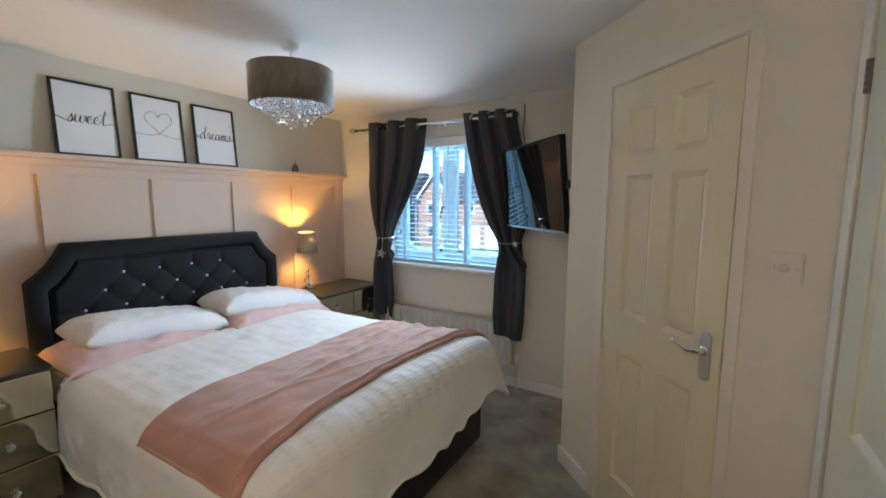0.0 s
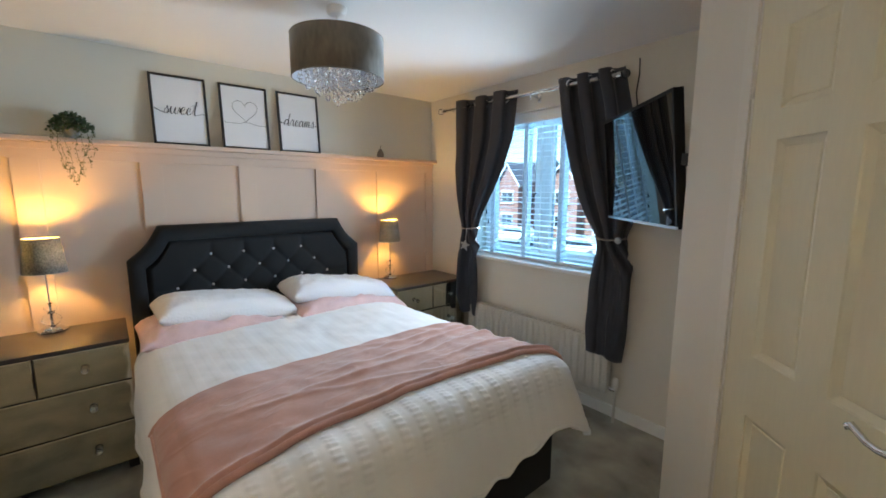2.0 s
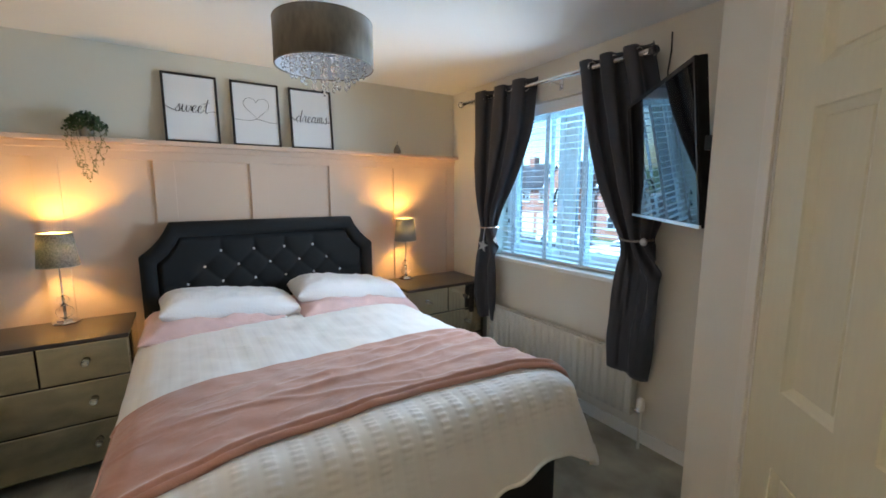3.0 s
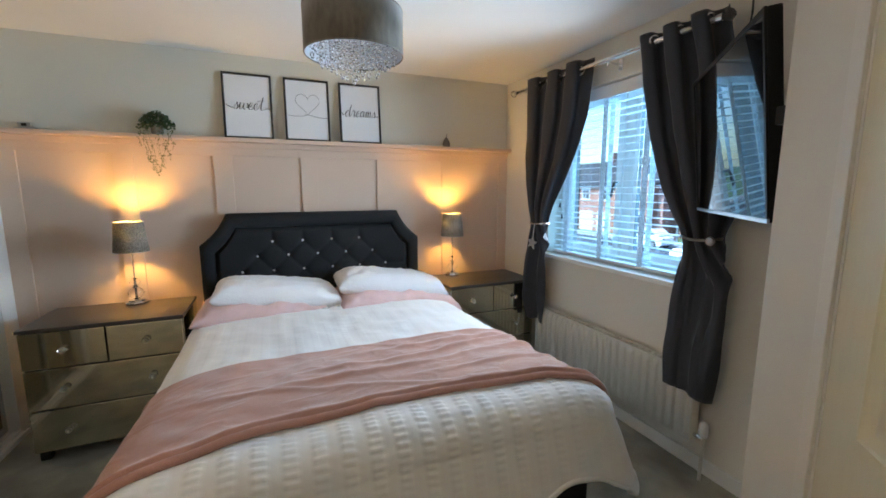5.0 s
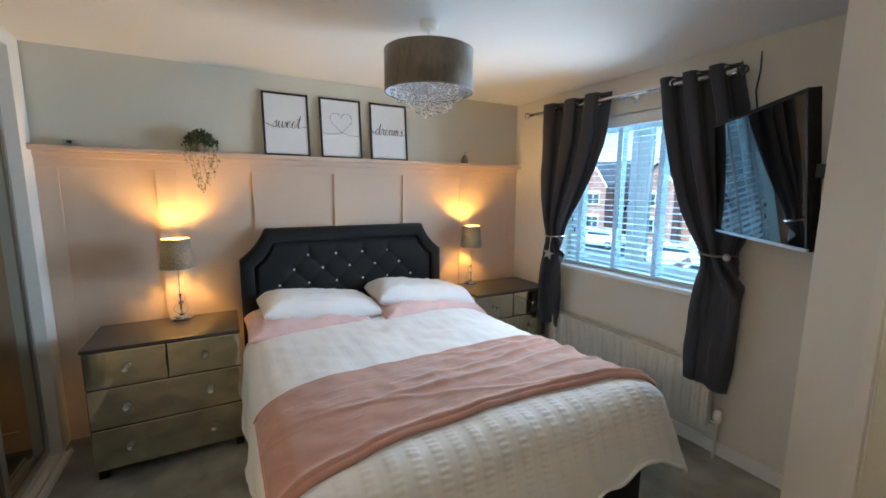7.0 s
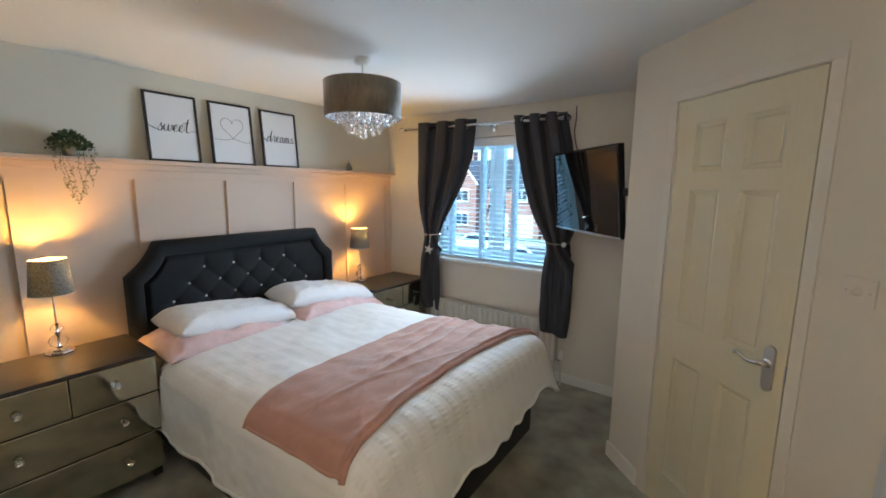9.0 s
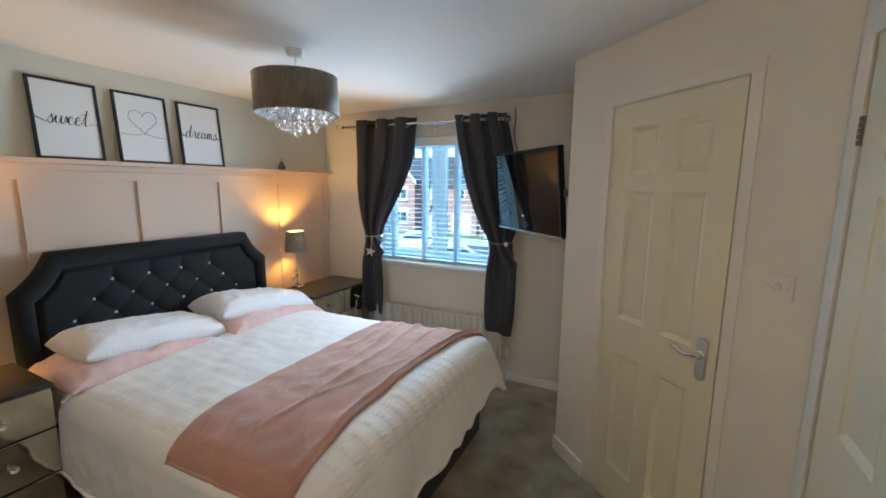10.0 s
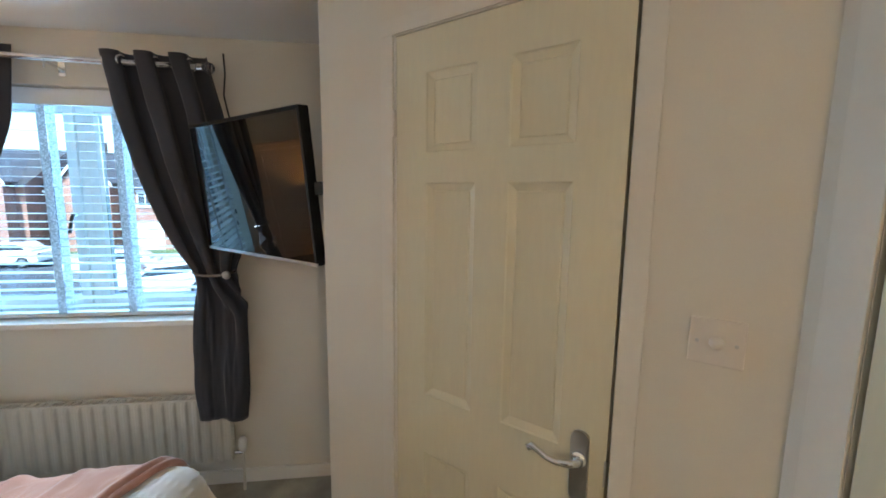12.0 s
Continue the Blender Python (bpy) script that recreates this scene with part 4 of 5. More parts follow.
# ---- bedside chests ----
def bedside_chest(m, label):
    """Mirrored chest: two short drawers over two long ones; the front looks along +x, width along y."""
    c = thing("bedside_chest", label, "chest of drawers", m, "mirrored bedside chests")
    D, W, H = 0.43, 0.70, 0.715
    part("top", box((-D, -W / 2 - 0.004, H - 0.018), (0.012, W / 2 + 0.004, H), 0.003), M_TOP, c, "dark brown top")
    part("carcass", box((-D + 0.002, -W / 2 + 0.004, 0.05), (-0.012, W / 2 - 0.004, H - 0.018), 0.002), M_BLACK, c, "dark carcass")
    for s in (-1, 1):
        part("side_panel", box((-D + 0.006, s * (W / 2 - 0.004), 0.055), (-0.016, s * (W / 2), H - 0.022), 0.0015), M_DRAWER, c, "mirrored side panel")
        for x in (-D + 0.03, -0.045):
            part("foot", box((x - 0.022, s * (W / 2 - 0.03) - 0.022, 0), (x + 0.022, s * (W / 2 - 0.03) + 0.022, 0.05), 0.004), M_BLACK, c)
    rows = [(0.505, 0.692, 2), (0.288, 0.497, 1), (0.062, 0.280, 1)]
    for z0, z1, n in rows:
        for k in range(n):
            y0, y1 = -W / 2 + W / n * k + 0.003, -W / 2 + W / n * (k + 1) - 0.003
            bm = box((-0.012, y0, z0), (0.006, y1, z1))
            f = max(bm.faces, key=lambda q: q.calc_center_median().x)
            bmesh.ops.inset_region(bm, faces=[f], thickness=0.005)
            bmesh.ops.translate(bm, verts=list(f.verts), vec=(0.0008, 0, 0))
            dr = part("drawer", bm, M_DRAWER, c, "bevelled mirror drawer front")
            for y in ([(y0 + y1) / 2] if n == 2 else [-W * 0.27, W * 0.27]):
                part("knob", lathe([(0, 0.0), (0.006, 0.0), (0.006, 0.010), (0.012, 0.014), (0.017, 0.022), (0.014, 0.030), (0, 0.034)], 8), M_CRYSTAL, dr, "faceted crystal knob", False, pose(0.0085, y, (z0 + z1) / 2, 0, 90, 0))
    return c


bedside_chest(pose(-2.655, 0.44, 0), "mirror-fronted bedside chest with crystal knobs beside the wardrobe")
bedside_chest(pose(-2.655, 2.765, 0), "mirror-fronted bedside chest with crystal knobs by the window curtain")


def table_lamp(m, label):
    t = thing("table_lamp", label, "lamp", m, "bedside lamps")
    part("base", lathe([(0, 0), (0.060, 0.0), (0.062, 0.008), (0.058, 0.014), (0.046, 0.017), (0.044, 0.024), (0.018, 0.028), (0, 0.028)], 8), M_CHROME, t, "stepped chrome base")
    part("glass_ball", lathe([(0.010, 0.028), (0.034, 0.045), (0.041, 0.065), (0.034, 0.085), (0.012, 0.100)], 14), M_CRYSTAL, t, "clear glass ball", True)
    part("disc", lathe([(0, 0.1), (0.016, 0.1), (0.016, 0.106), (0, 0.106)], 16), M_CHROME, t)
    part("glass_ball", lathe([(0.009, 0.106), (0.024, 0.118), (0.028, 0.132), (0.022, 0.146), (0.008, 0.156)], 14), M_CRYSTAL, t, "small clear glass ball", True)
    part("stem", tube([(0, 0, 0.028), (0, 0, 0.335)], 0.0042, 10), M_CHROME, t)
    part("lamp_holder", lathe([(0, 0.33), (0.013, 0.33), (0.013, 0.37), (0.009, 0.375), (0.008, 0.402), (0, 0.403)], 14), M_BLACK, t)
    sh = part("shade", lathe([(0.090, 0.318), (0.0725, 0.497)], 48), M_SHADE, t, "tapered grey woven shade", True)
    solidify(sh, 0.0015, 0)
    part("shade_lining", lathe([(0.0882, 0.3195), (0.0708, 0.4955)], 48), M_SHADE_LINING, t, "white inner lining", True)
    for r, z in ((0.0905, 0.318), (0.073, 0.497)):
        part("shade_rim", lathe([(r + 0.0016 * math.cos(a), z + 0.0016 * math.sin(a)) for a in [2 * math.pi * j / 6 for j in range(6)]], 48, close=True), M_STEEL, t, "", True)
    for k in range(3):
        a = 2 * math.pi * k / 3
        part("shade_spoke", tube([(0.012 * math.cos(a), 0.012 * math.sin(a), 0.35), (0.082 * math.cos(a), 0.082 * math.sin(a), 0.40)], 0.001, 5), M_CHROME, t)
    part("bulb", lathe([(0, 0.464), (0.007, 0.461), (0.012, 0.452), (0.0135, 0.438), (0.012, 0.420), (0.009, 0.402)], 16), M_BULB, t, "lit warm bulb", True)
    return t


table_lamp(pose(-3.025, 0.490, 0.715), "lit table lamp with glass balls and grey shade by the wardrobe")
table_lamp(pose(-3.035, 2.598, 0.715), "lit table lamp with glass balls and grey shade by the window")

# ---- pendant ----
pen = thing("pendant_light", "grey drum pendant light with hanging crystal droplets, off", "ceiling light", pose(-1.945, 1.65, ZC))
part("ceiling_rose", lathe([(0, -0.032), (0.03, -0.032), (0.042, -0.026), (0.046, -0.004), (0.046, 0), (0, 0)], 28), M_PLASTIC, pen, "white plastic ceiling rose", True)
part("flex", tube([(0, 0, -0.03), (0, 0, -0.20)], 0.0035, 8), M_PLASTIC, pen, "white flex")
drum = part("shade", lathe([(0.208, -0.312), (0.208, -0.132)], 72), M_PENDANT, pen, "grey crushed velvet drum", True)
solidify(drum, 0.0015, 1)
part("lining", lathe([(0.2062, -0.311), (0.2062, -0.133)], 72), M_LINING, pen, "silver lining", True)
for z in (-0.312, -0.132):
    part("shade_rim", lathe([(0.2075 + 0.003 * math.cos(a), z + 0.003 * math.sin(a)) for a in [2 * math.pi * j / 8 for j in range(8)]], 72, close=True), M_PENDANT, pen, "", True)
for r in (0.06, 0.10, 0.145, 0.18):
    part("ring", lathe([(r + 0.002 * math.cos(a), -0.225 + 0.002 * math.sin(a)) for a in [2 * math.pi * j / 6 for j in range(6)]], 40, close=True), M_CHROME, pen, "", True)
for k in range(4):
    a = math.pi / 2 * k
    part("spoke", tube([(0, 0, -0.19), (0.206 * math.cos(a), 0.206 * math.sin(a), -0.225)], 0.002, 6), M_CHROME, pen)
part("lamp_holder", lathe([(0, -0.19), (0.018, -0.193), (0.018, -0.24), (0, -0.24)], 16), M_PLASTIC, pen)


bead_me = mesh_of("crystal_bead", lathe([(0, -0.0095), (0.0066, -0.0055), (0.0095, 0), (0.0066, 0.0055), (0, 0.0095)], 7), M_SOFT_CRYSTAL)
drop_me = mesh_of("crystal_drop", lathe([(0, -0.017), (0.008, -0.006), (0.0085, 0.002), (0.004, 0.010), (0, 0.012)], 7), M_SOFT_CRYSTAL)
for r, n, count, ln in ((0.176, 20, 3, 0.086), (0.142, 17, 4, 0.112), (0.100, 12, 5, 0.142), (0.058, 7, 6, 0.164), (0.015, 2, 7, 0.180)):
    for k in range(n):
        a = 2 * math.pi * k / n + r * 7
        here = ln + random.uniform(-0.008, 0.008)
        x, y = r * math.cos(a), r * math.sin(a)
        for j in range(count):
            part("crystal_bead", bead_me, M_SOFT_CRYSTAL, pen, m=pose(x, y, -0.232 - (here - 0.03) * j / (count - 1 if count > 1 else 1), random.uniform(-12, 12), random.uniform(-12, 12), random.uniform(0, 360)))
        part("crystal_drop", drop_me, M_SOFT_CRYSTAL, pen, m=pose(x, y, -0.232 - here, 0, 0, k * 37))


# ---- pictures on the ledge ----
# a joined hand, letter by letter: the pen's way in units of the small letters' height
PEN_S = [(0.05, 0.2), (0.36, 0.8), (0.45, 1.05), (0.44, 0.8), (0.62, 0.4), (0.5, 0.03), (0.2, 0.02), (0.14, 0.16), (0.34, 0.0), (0.72, 0.2)]
PEN_W = [(0.02, 0.6), (0.12, 0.95), (0.12, 0.4), (0.26, 0.02), (0.46, 0.15), (0.62, 0.9), (0.62, 0.3), (0.77, 0.0), (0.98, 0.2), (1.08, 0.92), (1.14, 0.72), (1.26, 0.7)]
PEN_E = [(0.0, 0.25), (0.36, 0.52), (0.5, 0.85), (0.36, 1.0), (0.16, 0.75), (0.13, 0.3), (0.31, 0.0), (0.56, 0.08), (0.72, 0.25)]
PEN_T = [(0.02, 0.3), (0.3, 1.2), (0.4, 1.9), (0.36, 1.0), (0.37, 0.3), (0.5, 0.0), (0.74, 0.1)]
PEN_D = [(0.3, 0.95), (0.62, 0.85), (0.38, 1.02), (0.12, 0.65), (0.11, 0.2), (0.3, 0.0), (0.56, 0.3), (0.7, 1.0), (0.78, 2.0), (0.72, 1.0), (0.73, 0.25), (0.86, 0.0), (1.02, 0.2)]
PEN_R = [(0.02, 0.25), (0.2, 0.85), (0.28, 1.12), (0.35, 0.93), (0.56, 0.92), (0.52, 0.4), (0.62, 0.03), (0.8, 0.2)]
PEN_A = [(0.3, 0.9), (0.6, 0.85), (0.36, 1.0), (0.11, 0.6), (0.13, 0.15), (0.3, 0.0), (0.55, 0.35), (0.66, 0.97), (0.63, 0.35), (0.75, 0.0), (0.92, 0.2)]
PEN_M = [(0.02, 0.4), (0.15, 0.97), (0.17, 0.02), (0.21, 0.5), (0.42, 1.0), (0.5, 0.7), (0.5, 0.02), (0.54, 0.5), (0.75, 1.0), (0.85, 0.7), (0.86, 0.2), (0.98, 0.0), (1.13, 0.2)]
PEN = {"s": (PEN_S, 0.74), "w": (PEN_W, 1.22), "e": (PEN_E, 0.70), "t": (PEN_T, 0.75), "d": (PEN_D, 1.02), "r": (PEN_R, 0.80), "a": (PEN_A, 0.92), "m": (PEN_M, 1.12)}


def flowing(pts, n=5):
    """A smooth line through points."""
    out = []
    for k in range(len(pts) - 1):
        p0, p1, p2, p3 = [Vector(pts[min(max(k + d, 0), len(pts) - 1)]) for d in (-1, 0, 1, 2)]
        for j in range(n):
            t = j / n
            out.append(0.5 * (2 * p1 + (p2 - p0) * t + (2 * p0 - 5 * p1 + 4 * p2 - p3) * t * t + (3 * p1 - p0 - 3 * p2 + p3) * t * t * t))
    return out + [Vector(pts[-1])]


def script(word, width, left, right):
    """A word in one running line, with tails to both edges of the print; thick on the way down."""
    total = sum(PEN[c][1] for c in word)
    k, slant = width / total, 0.22
    x, pts, bars = -total / 2, [], []
    for c in word:
        pts += [(x + px + slant * pz, pz) for px, pz in PEN[c][0]]
        if c == "t":
            bars.append([(x + 0.02, 1.28), (x + 0.45, 1.36), (x + 0.95, 1.46)])
        x += PEN[c][1]
    pts = [(left / k, 0.62), (left / k * 0.6 - total * 0.2, 0.42), (-total / 2 - 0.15, 0.2)] + pts + [(x + 0.25, 0.14), ((right / k + x) / 2, 0.3), (right / k, 0.22)]
    bm = bmesh.new()
    for line in [pts] + bars:
        way = flowing([(a, b) for a, b in line])
        rr = []
        for i in range(len(way)):
            d = way[min(i + 1, len(way) - 1)] - way[max(i - 1, 0)]
            rr.append(0.0012 + 0.0024 * max(0.0, -d.y / (d.length + 1e-6)))
        tube([(p.x * k, -0.0003, p.y * k) for p in way], rr, 5, bm)
    return bm


def ink(pts, r=0.0012):
    return tube([(x, -0.0005, z) for x, z in pts], r, 5)


def picture(label, y, lean, body):
    """Framed print; local x runs along the ledge, the face looks along local -y."""
    W, H, T, F = 0.300, 0.425, 0.016, 0.0135
    p = thing("framed_print", label, "picture", pose(-3.15, y, 1.738, 0, 0, 90) @ pose(0, 0, 0, -lean, 0, 0), "prints on the ledge")
    for a, b in (((-W / 2, 0, 0), (-W / 2 + F, T, H)), ((W / 2 - F, 0, 0), (W / 2, T, H)), ((-W / 2 + F, 0, 0), (W / 2 - F, T, F)), ((-W / 2 + F, 0, H - F), (W / 2 - F, T, H))):
        part("frame_bar", box(a, b, 0.0015), M_BLACK, p, "slim black frame bar")
    pr = part("print", box((-W / 2 + F, 0.007, F), (W / 2 - F, T - 0.003, H - F)), M_PAPER, p, "white paper print")
    zc = 0.205
    if body == "heart":
        loop = []
        for k in range(41):
            t = 2 * math.pi * k / 40 + math.pi
            loop.append((0.0050 * 16 * math.sin(t) ** 3 * 1.0 + 0.004, 0.262 + 0.0050 * (13 * math.cos(t) - 5 * math.cos(2 * t) - 2 * math.cos(3 * t) - math.cos(4 * t)) * 1.0))
        part("drawn_heart", ink(loop), M_INK, pr, "thin drawn heart line", False, pose(0, 0.007, 0))
        part("drawn_line", ink([(-W / 2 + F, 0.175), (-0.09, 0.170), (-0.04, 0.170), (0.004, 0.185)]), M_INK, pr, "", False, pose(0, 0.007, 0))
        part("drawn_line", ink([(0.004, 0.185), (0.04, 0.175), (0.08, 0.165), (W / 2 - F, 0.165)]), M_INK, pr, "", False, pose(0, 0.007, 0))
    else:
        part("lettering", script(body, 0.185 if body == "sweet" else 0.225, -W / 2 + F, W / 2 - F), M_INK, pr, "dark running script", False, pose(0, 0.007, zc - 0.014))
    return p


picture("black-framed white print lettered sweet, leaning on the ledge", 1.172, 5.0, "sweet")
picture("black-framed white print with a drawn heart, leaning on the ledge", 1.548, 5.0, "heart")
picture("black-framed white print lettered dreams, leaning on the ledge", 1.918, 5.0, "dreams")

# ---- small things on the ledge ----
plant = thing("trailing_plant", "small-leaved trailing plant in a pot on the ledge", "plant", pose(-3.155, 0.655, 1.738))
part("pot", lathe([(0, 0), (0.030, 0), (0.036, 0.05), (0.039, 0.055), (0.035, 0.057), (0.03, 0.045), (0, 0.045)], 18), M_POT, plant, "", True)
rp = random.Random(5)


def leaf(bm, p, size):
    q = Euler((rp.uniform(-1.1, 1.1), rp.uniform(-1.1, 1.1), rp.uniform(0, 6.3))).to_matrix()
    vs = [bm.verts.new(Vector(p) + q @ Vector((size * a, size * b, size * c))) for a, b, c in ((-0.5, 0, 0), (-0.2, 0.38, 0.06), (0.25, 0.34, 0.04), (0.55, 0, -0.08), (0.25, -0.34, 0.04), (-0.2, -0.38, 0.06))]
    bm.faces.new(vs)


bm = bmesh.new()
for k in range(520):
    a, r, z = rp.uniform(0, 6.3), math.sqrt(rp.random()), rp.random()
    rad_here = 0.108 * (1 - 0.45 * z ** 2)
    x = 0.068 * r * math.cos(a) * (1 - 0.4 * z) + 0.018
    leaf(bm, (max(x, -0.05), rad_here * r * math.sin(a), 0.035 + 0.115 * z * (1 - 0.35 * r)), rp.uniform(0.012, 0.023))
tagged(part("foliage", bm, M_LEAF, plant), kind="stuff")
for y0, y1, ln in ((-0.06, -0.045, 0.20), (-0.05, -0.02, 0.255), (-0.03, 0.0, 0.285), (0.045, 0.035, 0.24), (0.065, 0.06, 0.19), (0.085, 0.085, 0.13), (0.02, 0.015, 0.27), (-0.075, -0.08, 0.11)):
    pts = [(0.02, y0 * 0.6, 0.06), (0.06, y0, 0.05)] + [(0.070 + 0.004 * math.sin(5 * f), y0 + (y1 - y0) * f + 0.006 * math.sin(9 * f + y0 * 90), 0.03 - ln * f) for f in [j / 9 for j in range(10)]]
    st = part("stem", tube(pts, 0.0009, 4), M_STEM, plant)
    lb = bmesh.new()
    for j in range(int(ln * 160)):
        f = rp.random() ** 0.85 * 9
        i = min(int(f), 8)
        a, b = Vector(pts[i + 2]), Vector(pts[min(i + 3, 11)])
        p = a.lerp(b, f - i)
        leaf(lb, p + Vector((rp.uniform(-0.004, 0.012), rp.uniform(-0.011, 0.011), rp.uniform(-0.004, 0.004))), rp.uniform(0.007, 0.013))
    tagged(part("leaves", lb, M_LEAF_PALE, st), kind="stuff")

orn = thing("ornament", "small dark silver pear-shaped ornament standing on the ledge", "ornament", pose(-3.16, 2.60, 1.738))
part("body", lathe([(0, 0), (0.026, 0.0), (0.031, 0.013), (0.030, 0.032), (0.019, 0.054), (0.011, 0.070), (0, 0.076)], 18), M_PEWTER, orn, "", True)
part("stalk", tube([(0, 0, 0.074), (0.002, 0.001, 0.088), (0.006, 0.002, 0.10)], 0.0028, 6), M_PEWTER, orn)
orn2 = thing("ornament", "small silver ornament block with a dark inset on the ledge", "ornament", pose(-3.165, 0.03, 1.738))
part("base", box((-0.018, -0.045, 0), (0.018, 0.045, 0.010), 0.003), M_STEEL, orn2)
part("block", box((-0.012, -0.030, 0.010), (0.012, 0.028, 0.038), 0.005), M_STEEL, orn2)
part("inset", box((0.012, -0.013, 0.016), (0.0135, 0.010, 0.032)), M_BLACK, orn2, "dark inset")

# ---- mirrored wardrobe ----
ward = thing("sliding_wardrobe", "fitted wardrobe with sliding mirror doors and a white frame", "wardrobe", pose(0, YS, 0))
part("end_liner", box((XW + 0.02, -0.60, 0.0), (-3.055, 0.0, ZC - 0.001), 0.003), M_GLOSS, ward, "white end liner")
part("header", box((-3.055, -0.10, ZC - 0.07), (-1.25, 0.0, ZC - 0.001), 0.003), M_GLOSS, ward, "white header track")
part("floor_track", boxes([((-3.055, -0.10, 0), (-1.25, 0.045, 0.008)), ((-3.055, 0.03, 0.008), (-1.25, 0.042, 0.022)), ((-3.055, -0.005, 0.008), (-1.25, 0.005, 0.022)), ((-3.055, -0.05, 0.008), (-1.25, -0.04, 0.022))]), M_GLOSS, ward, "white double floor track")
for x0, x1, y in ((-3.05, -2.42, -0.065), (-2.47, -1.85, -0.02), (-1.90, -1.255, -0.065)):
    d = part("sliding_door", boxes([((x0, y - 0.012, 0.025), (x0 + 0.022, y + 0.012, ZC - 0.072)), ((x1 - 0.022, y - 0.012, 0.025), (x1, y + 0.012, ZC - 0.072)), ((x0 + 0.022, y - 0.012, 0.025), (x1 - 0.022, y + 0.012, 0.06)), ((x0 + 0.022, y - 0.012, ZC - 0.10), (x1 - 0.022, y + 0.012, ZC - 0.072))], 0.002), M_STEEL, ward, "slim silver door frame")
    part("mirror", box((x0 + 0.022, y - 0.004, 0.06), (x1 - 0.022, y + 0.002, ZC - 0.10)), M_MIRROR, d, "mirror pane")
part("carcass", box((-3.055, -0.62, 0.0), (-1.25, -0.60, ZC - 0.001)), M_WALL, ward)

# ---- the street ----
GZ = -2.9
structure("ground", box((-400, 3.6, GZ - 0.5), (400, 600, GZ)), M_GRASS, "mown grass verge running to the horizon", "ground")
structure("road", box((-120, 14, GZ), (120, 29, GZ + 0.02)), M_ROAD, "grey asphalt street and parking court", "road")
structure("pavement", box((-120, 29, GZ), (120, 31.5, GZ + 0.12), 0.01), M_SLAB, "pale paved footway with a kerb", "pavement")
structure("house_wall_below", box((XW - 0.15, YN + 0.05, GZ), (1.4, YN + 0.28, -0.1)), M_BRICK, "red brick wall below the bedroom window")


def house_window(parent, x, z, w, h, y):
    wn_ = part("window", box((x, y - 0.04, z), (x + w, y + 0.02, z + h), 0.01), M_UPVC, parent, "white casement window")
    n = 2 if w > 0.9 else 1
    for k in range(n):
        part("pane", box((x + 0.07 + k * (w - 0.07) / n, y - 0.05, z + 0.08), (x + (k + 1) * (w - 0.07) / n, y - 0.042, z + h - 0.08)), M_DARKGLASS, wn_, "dark glass pane")
    part("sill", box((x - 0.06, y - 0.12, z - 0.07), (x + w + 0.06, y, z), 0.01), M_RENDER, parent)
    part("lintel", box((x - 0.1, y - 0.015, z + h), (x + w + 0.1, y + 0.01, z + h + 0.2)), M_RENDER, parent)


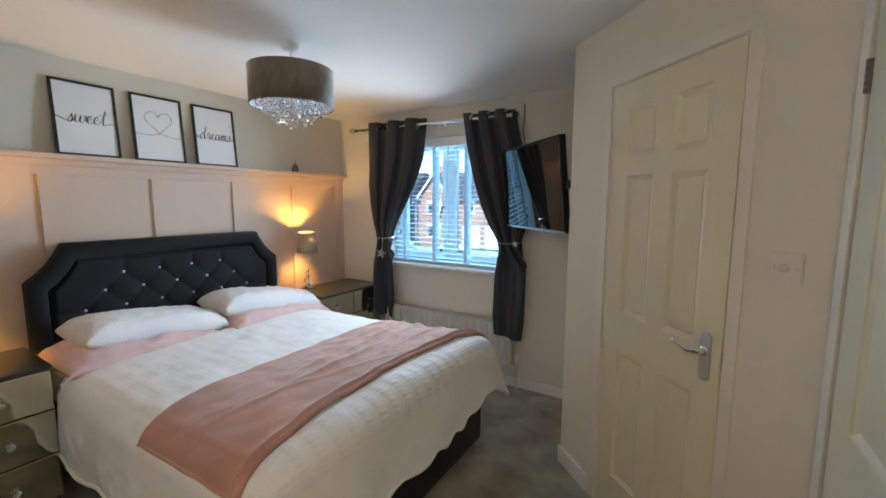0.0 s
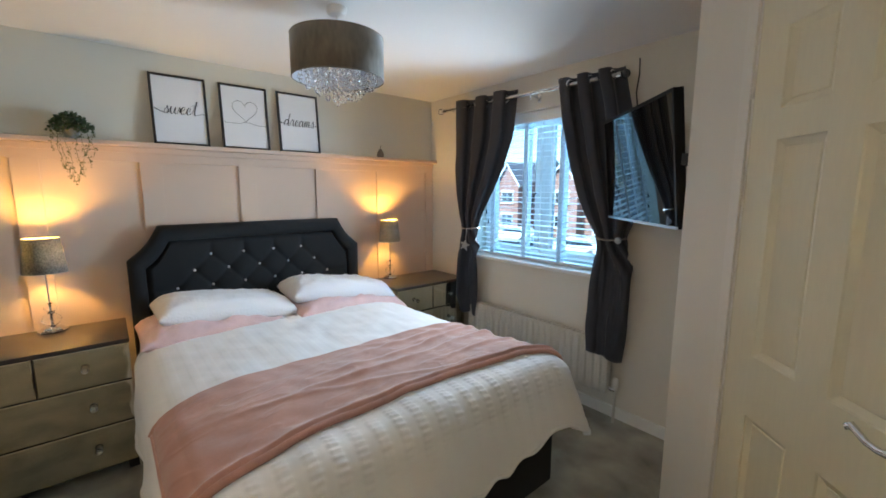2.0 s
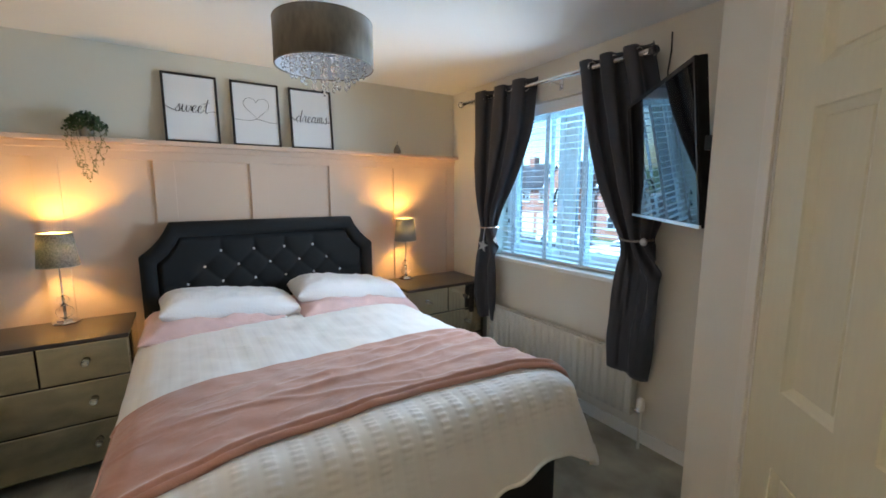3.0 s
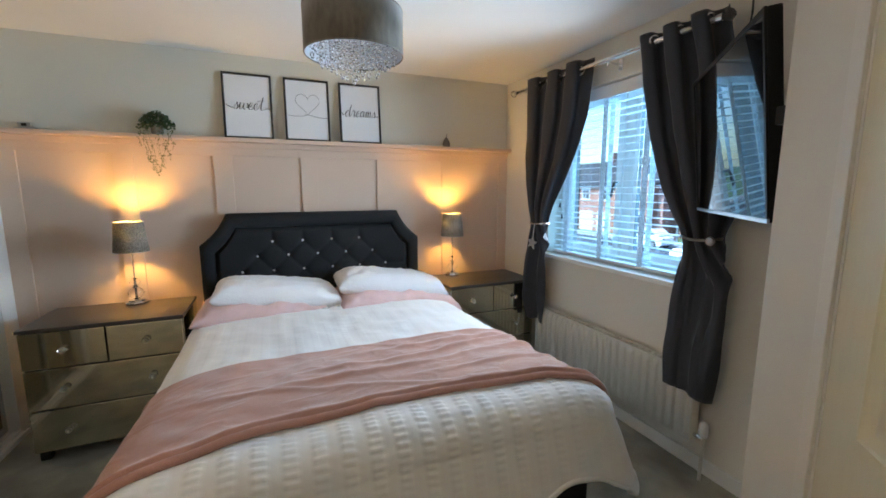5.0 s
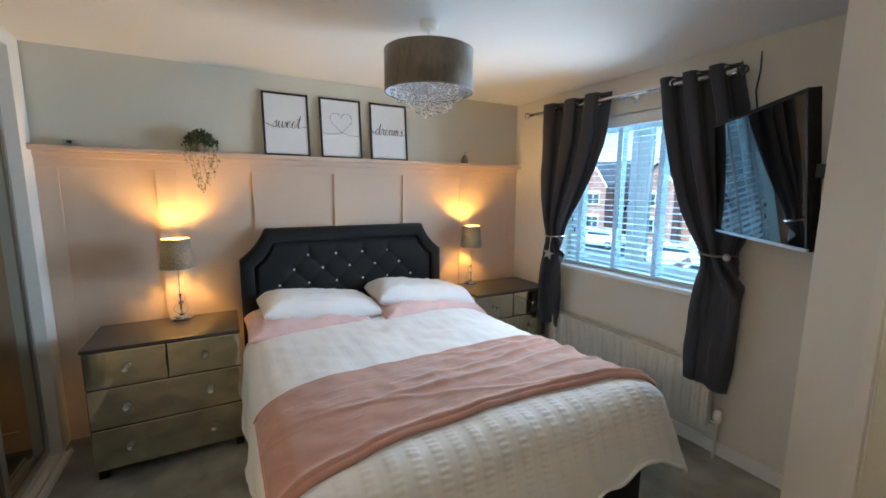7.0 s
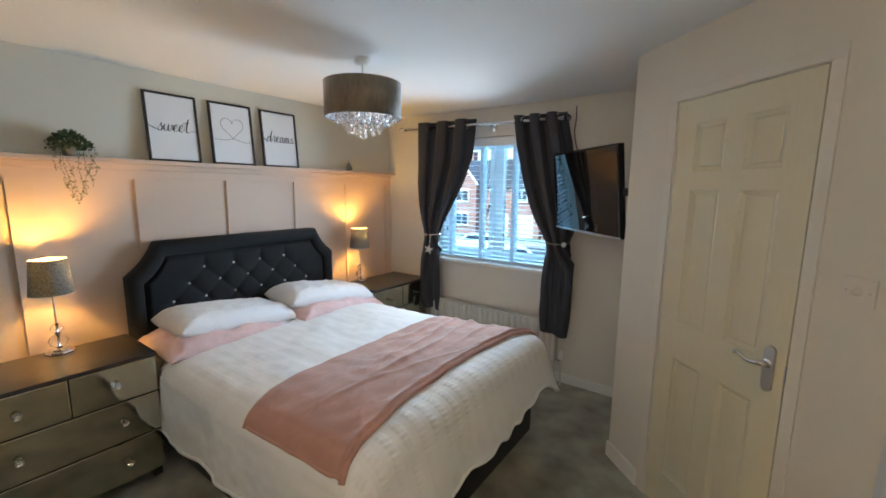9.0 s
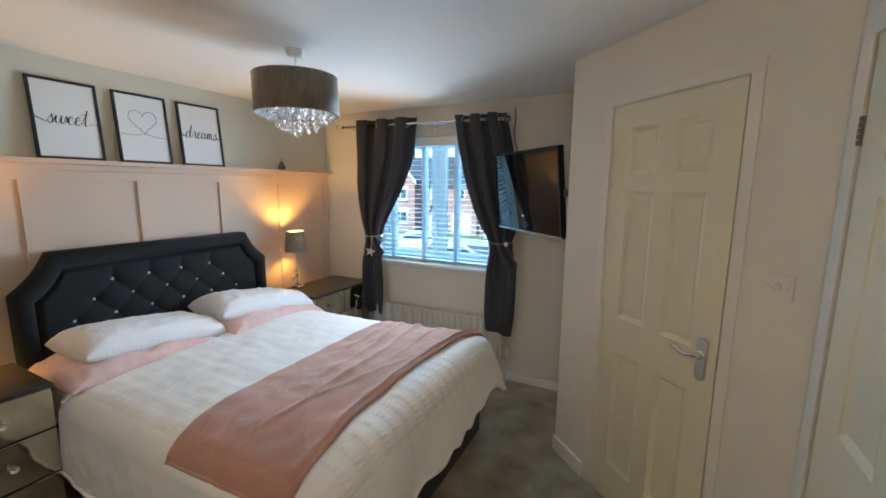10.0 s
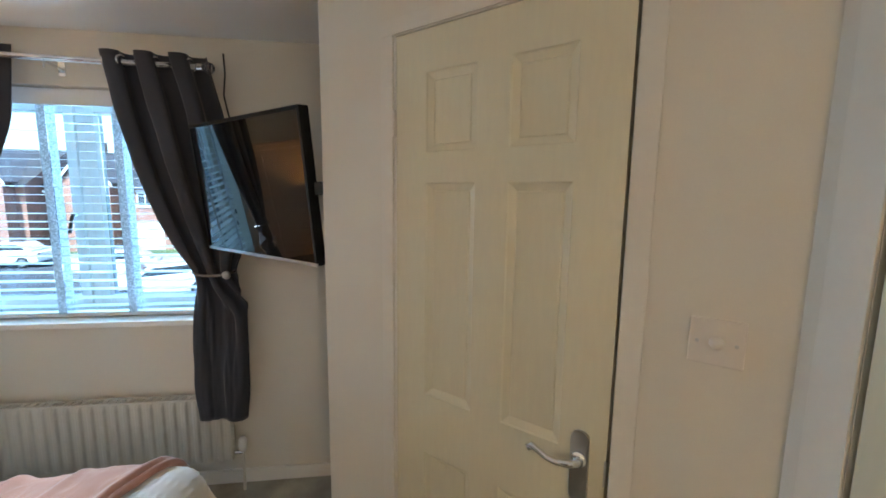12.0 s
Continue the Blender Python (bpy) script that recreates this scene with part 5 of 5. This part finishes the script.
def house(x0, x1, y0, gable, label):
    """Two storeys, tiled roof with eaves to the street and one front gable."""
    hs = thing("house", label, "house", pose(0, y0, GZ), "houses across the street")
    E0, RIDGE, D = 4.9, 7.5, 8.0
    part("wall", box((x0, 0, 0), (x1, D, E0)), M_BRICK, hs, "red brick wall")
    rows = 14
    for side in (0, 1):
        for k in range(rows):
            f0, f1 = k / rows, (k + 1) / rows
            ya, yb = -0.35 + f0 * (D / 2 + 0.35), -0.35 + (f1 + 0.015) * (D / 2 + 0.35)
            za, zb = E0 - 0.15 + f0 * (RIDGE - E0 + 0.15), E0 - 0.15 + (f1 + 0.015) * (RIDGE - E0 + 0.15)
            if side:
                ya, yb = D - ya, D - yb
            bm = bmesh.new()
            vs = [bm.verts.new(c) for c in ((x0 - 0.3, ya, za + 0.05), (x1 + 0.3, ya, za + 0.05), (x1 + 0.3, yb, zb), (x0 - 0.3, yb, zb))]
            bm.faces.new(vs)
            bmesh.ops.solidify(bm, geom=list(bm.faces), thickness=0.04)
            part("tile_course", bm, M_TILE, hs)
    part("fascia", box((x0 - 0.3, -0.38, E0 - 0.25), (x1 + 0.3, -0.34, E0 - 0.05)), M_UPVC, hs, "white fascia board")
    part("gutter", tube([(x0 - 0.3, -0.43, E0 - 0.1), (x1 + 0.3, -0.43, E0 - 0.1)], 0.06, 8), M_BLACK, hs, "black gutter")
    part("downpipe", tube([(x0 + 0.2, -0.06, 0), (x0 + 0.2, -0.06, E0 - 0.1)], 0.04, 8), M_BLACK, hs, "black downpipe")
    part("chimney", box((x0 + 0.5, D / 2 - 0.4, RIDGE - 0.6), (x0 + 1.3, D / 2 + 0.4, RIDGE + 0.9), 0.02), M_BRICK, hs)
    for gx in (x0 + 0.2, x1):
        part("gable_end", prism([(0, E0), (D, E0), (D / 2, RIDGE - 0.1)], -gx, -gx + 0.2), M_BRICK, hs, "brick gable end", False, pose(0, 0, 0, 0, 0, 90))
    gx0, gx1 = gable
    mid = (gx0 + gx1) / 2
    part("front_gable", prism([(gx0, 0), (gx1, 0), (gx1, E0 + 0.1), (mid, E0 + 2.0), (gx0, E0 + 0.1)], -0.9, 2.5), M_BRICK, hs, "brick front gable")
    for s, gx in ((1, gx0), (-1, gx1)):
        part("bargeboard", prism([(gx - s * 0.3, E0 - 0.2), (mid, E0 + 2.05), (mid, E0 + 2.28), (gx - s * 0.3, E0 + 0.03)], -1.12, -1.06), M_UPVC, hs, "white bargeboard")
        part("gable_roof", prism([(gx - s * 0.3, E0 + 0.03), (mid, E0 + 2.28), (mid, E0 + 2.36), (gx - s * 0.3, E0 + 0.12)], -1.12, 3.4), M_TILE, hs, "tiled gable roof")
    house_window(hs, mid - 0.75, 3.2, 1.5, 1.1, -0.9)
    house_window(hs, mid - 0.75, 0.9, 1.5, 1.2, -0.9)
    x = x0 + 0.7
    while x < x1 - 1.4:
        if not (gx0 - 1.5 < x < gx1 + 0.2):
            house_window(hs, x, 3.3, 1.1, 1.05, 0)
            part("garage_door", box((x - 0.2, -0.03, 0), (x + 1.7, 0.01, 2.05), 0.01), M_RENDER, hs, "pale garage door")
        x += 2.5
    return hs


house(-36.5, -25.6, 33.0, (-29.0, -26.2), "red brick house with a tiled roof and white-trimmed gable")
house(-25.0, -14.5, 34.5, (-23.8, -20.6), "red brick house with a front gable and white bargeboards")
house(-13.8, -3.0, 33.5, (-8.0, -4.6), "red brick house with pale garage doors")
house(-48.5, -37.2, 33.5, (-47.0, -44.0), "red brick house at the end of the row")

lamp_post = thing("street_lamp", "tall grey street lamp post", "street lamp", pose(-21.5, 29.6, GZ + 0.12))
part("post", tube([(0, 0, 0), (0, 0, 4.2)], [0.08, 0.05], 10), M_STEEL, lamp_post)
part("head", box((-0.1, -0.5, 4.15), (0.1, 0.1, 4.3), 0.03), M_STEEL, lamp_post)


def car(m, paint, label):
    c = thing("car", label, "car", m, "parked cars")
    L, W = 4.1, 1.75
    low = [(-L / 2, 0.28), (-L / 2 + 0.03, 0.75), (-L / 2 + 0.15, 0.95), (-0.95, 1.0), (1.55, 1.0), (L / 2 - 0.05, 0.85), (L / 2, 0.35), (1.75, 0.22), (-1.75, 0.22)]
    part("body", prism(low, -W / 2, W / 2, 0.07), paint, c, "", True)
    bm = prism([(-1.0, 0.98), (-0.35, 1.42), (1.15, 1.44), (1.75, 0.99)], -W / 2 + 0.12, W / 2 - 0.12, 0.05)
    part("cabin", bm, paint, c, "", True)
    for s in (-1, 1):
        part("side_window", prism([(-0.75, 1.03), (-0.30, 1.34), (1.05, 1.36), (1.45, 1.03)], s * (W / 2 - 0.125), s * (W / 2 - 0.112)), M_DARKGLASS, c, "dark side windows")
        for x in (-1.28, 1.30):
            wh = part("wheel", lathe([(0, -0.09), (0.2, -0.095), (0.31, -0.09), (0.325, -0.05), (0.325, 0.05), (0.31, 0.09), (0.2, 0.095), (0, 0.09)], 24), M_RUBBER, c, "black tyre", True, pose(x, s * (W / 2 - 0.09), 0.325, 90))
            part("rim", lathe([(0, -0.012), (0.05, -0.02), (0.2, -0.005), (0.2, 0.012), (0, 0.012)], 10), M_STEEL, wh, "silver rim", False, pose(0, 0, -s * 0.092))
        part("headlight", box((-L / 2 - 0.005, s * 0.62 - 0.17, 0.62), (-L / 2 + 0.12, s * 0.62 + 0.17, 0.78), 0.03), M_UPVC, c, "clear headlight")
        part("tail_light", box((L / 2 - 0.12, s * 0.70 - 0.1, 0.65), (L / 2 - 0.02, s * 0.70 + 0.1, 0.85), 0.02), M_BRICK, c, "red tail light")
    part("windscreen", prism([(-0.98, 1.01), (-0.40, 1.39), (-0.385, 1.38), (-0.96, 1.0)], -W / 2 + 0.2, W / 2 - 0.2), M_DARKGLASS, c, "dark windscreen", False, pose(-0.03, 0, 0.02))
    part("bumper", box((-L / 2 - 0.04, -W / 2 + 0.1, 0.28), (-L / 2 + 0.1, W / 2 - 0.1, 0.5), 0.05), paint, c)
    return c


car(pose(-14.6, 23.6, GZ + 0.02, 0, 0, 20), M_CARPAINT, "white hatchback parked across the street")
car(pose(-10.2, 19.3, GZ + 0.02, 0, 0, 35), M_CARPAINT, "white hatchback parked nearer the house")
car(pose(-22.5, 27.2, GZ + 0.02, 0, 0, 8), M_CARPAINT, "white hatchback parked beside the kerb")
car(pose(-8.0, 26.6, GZ + 0.02, 0, 0, 4), M_CARBLUE, "dark blue hatchback parked beside the kerb")
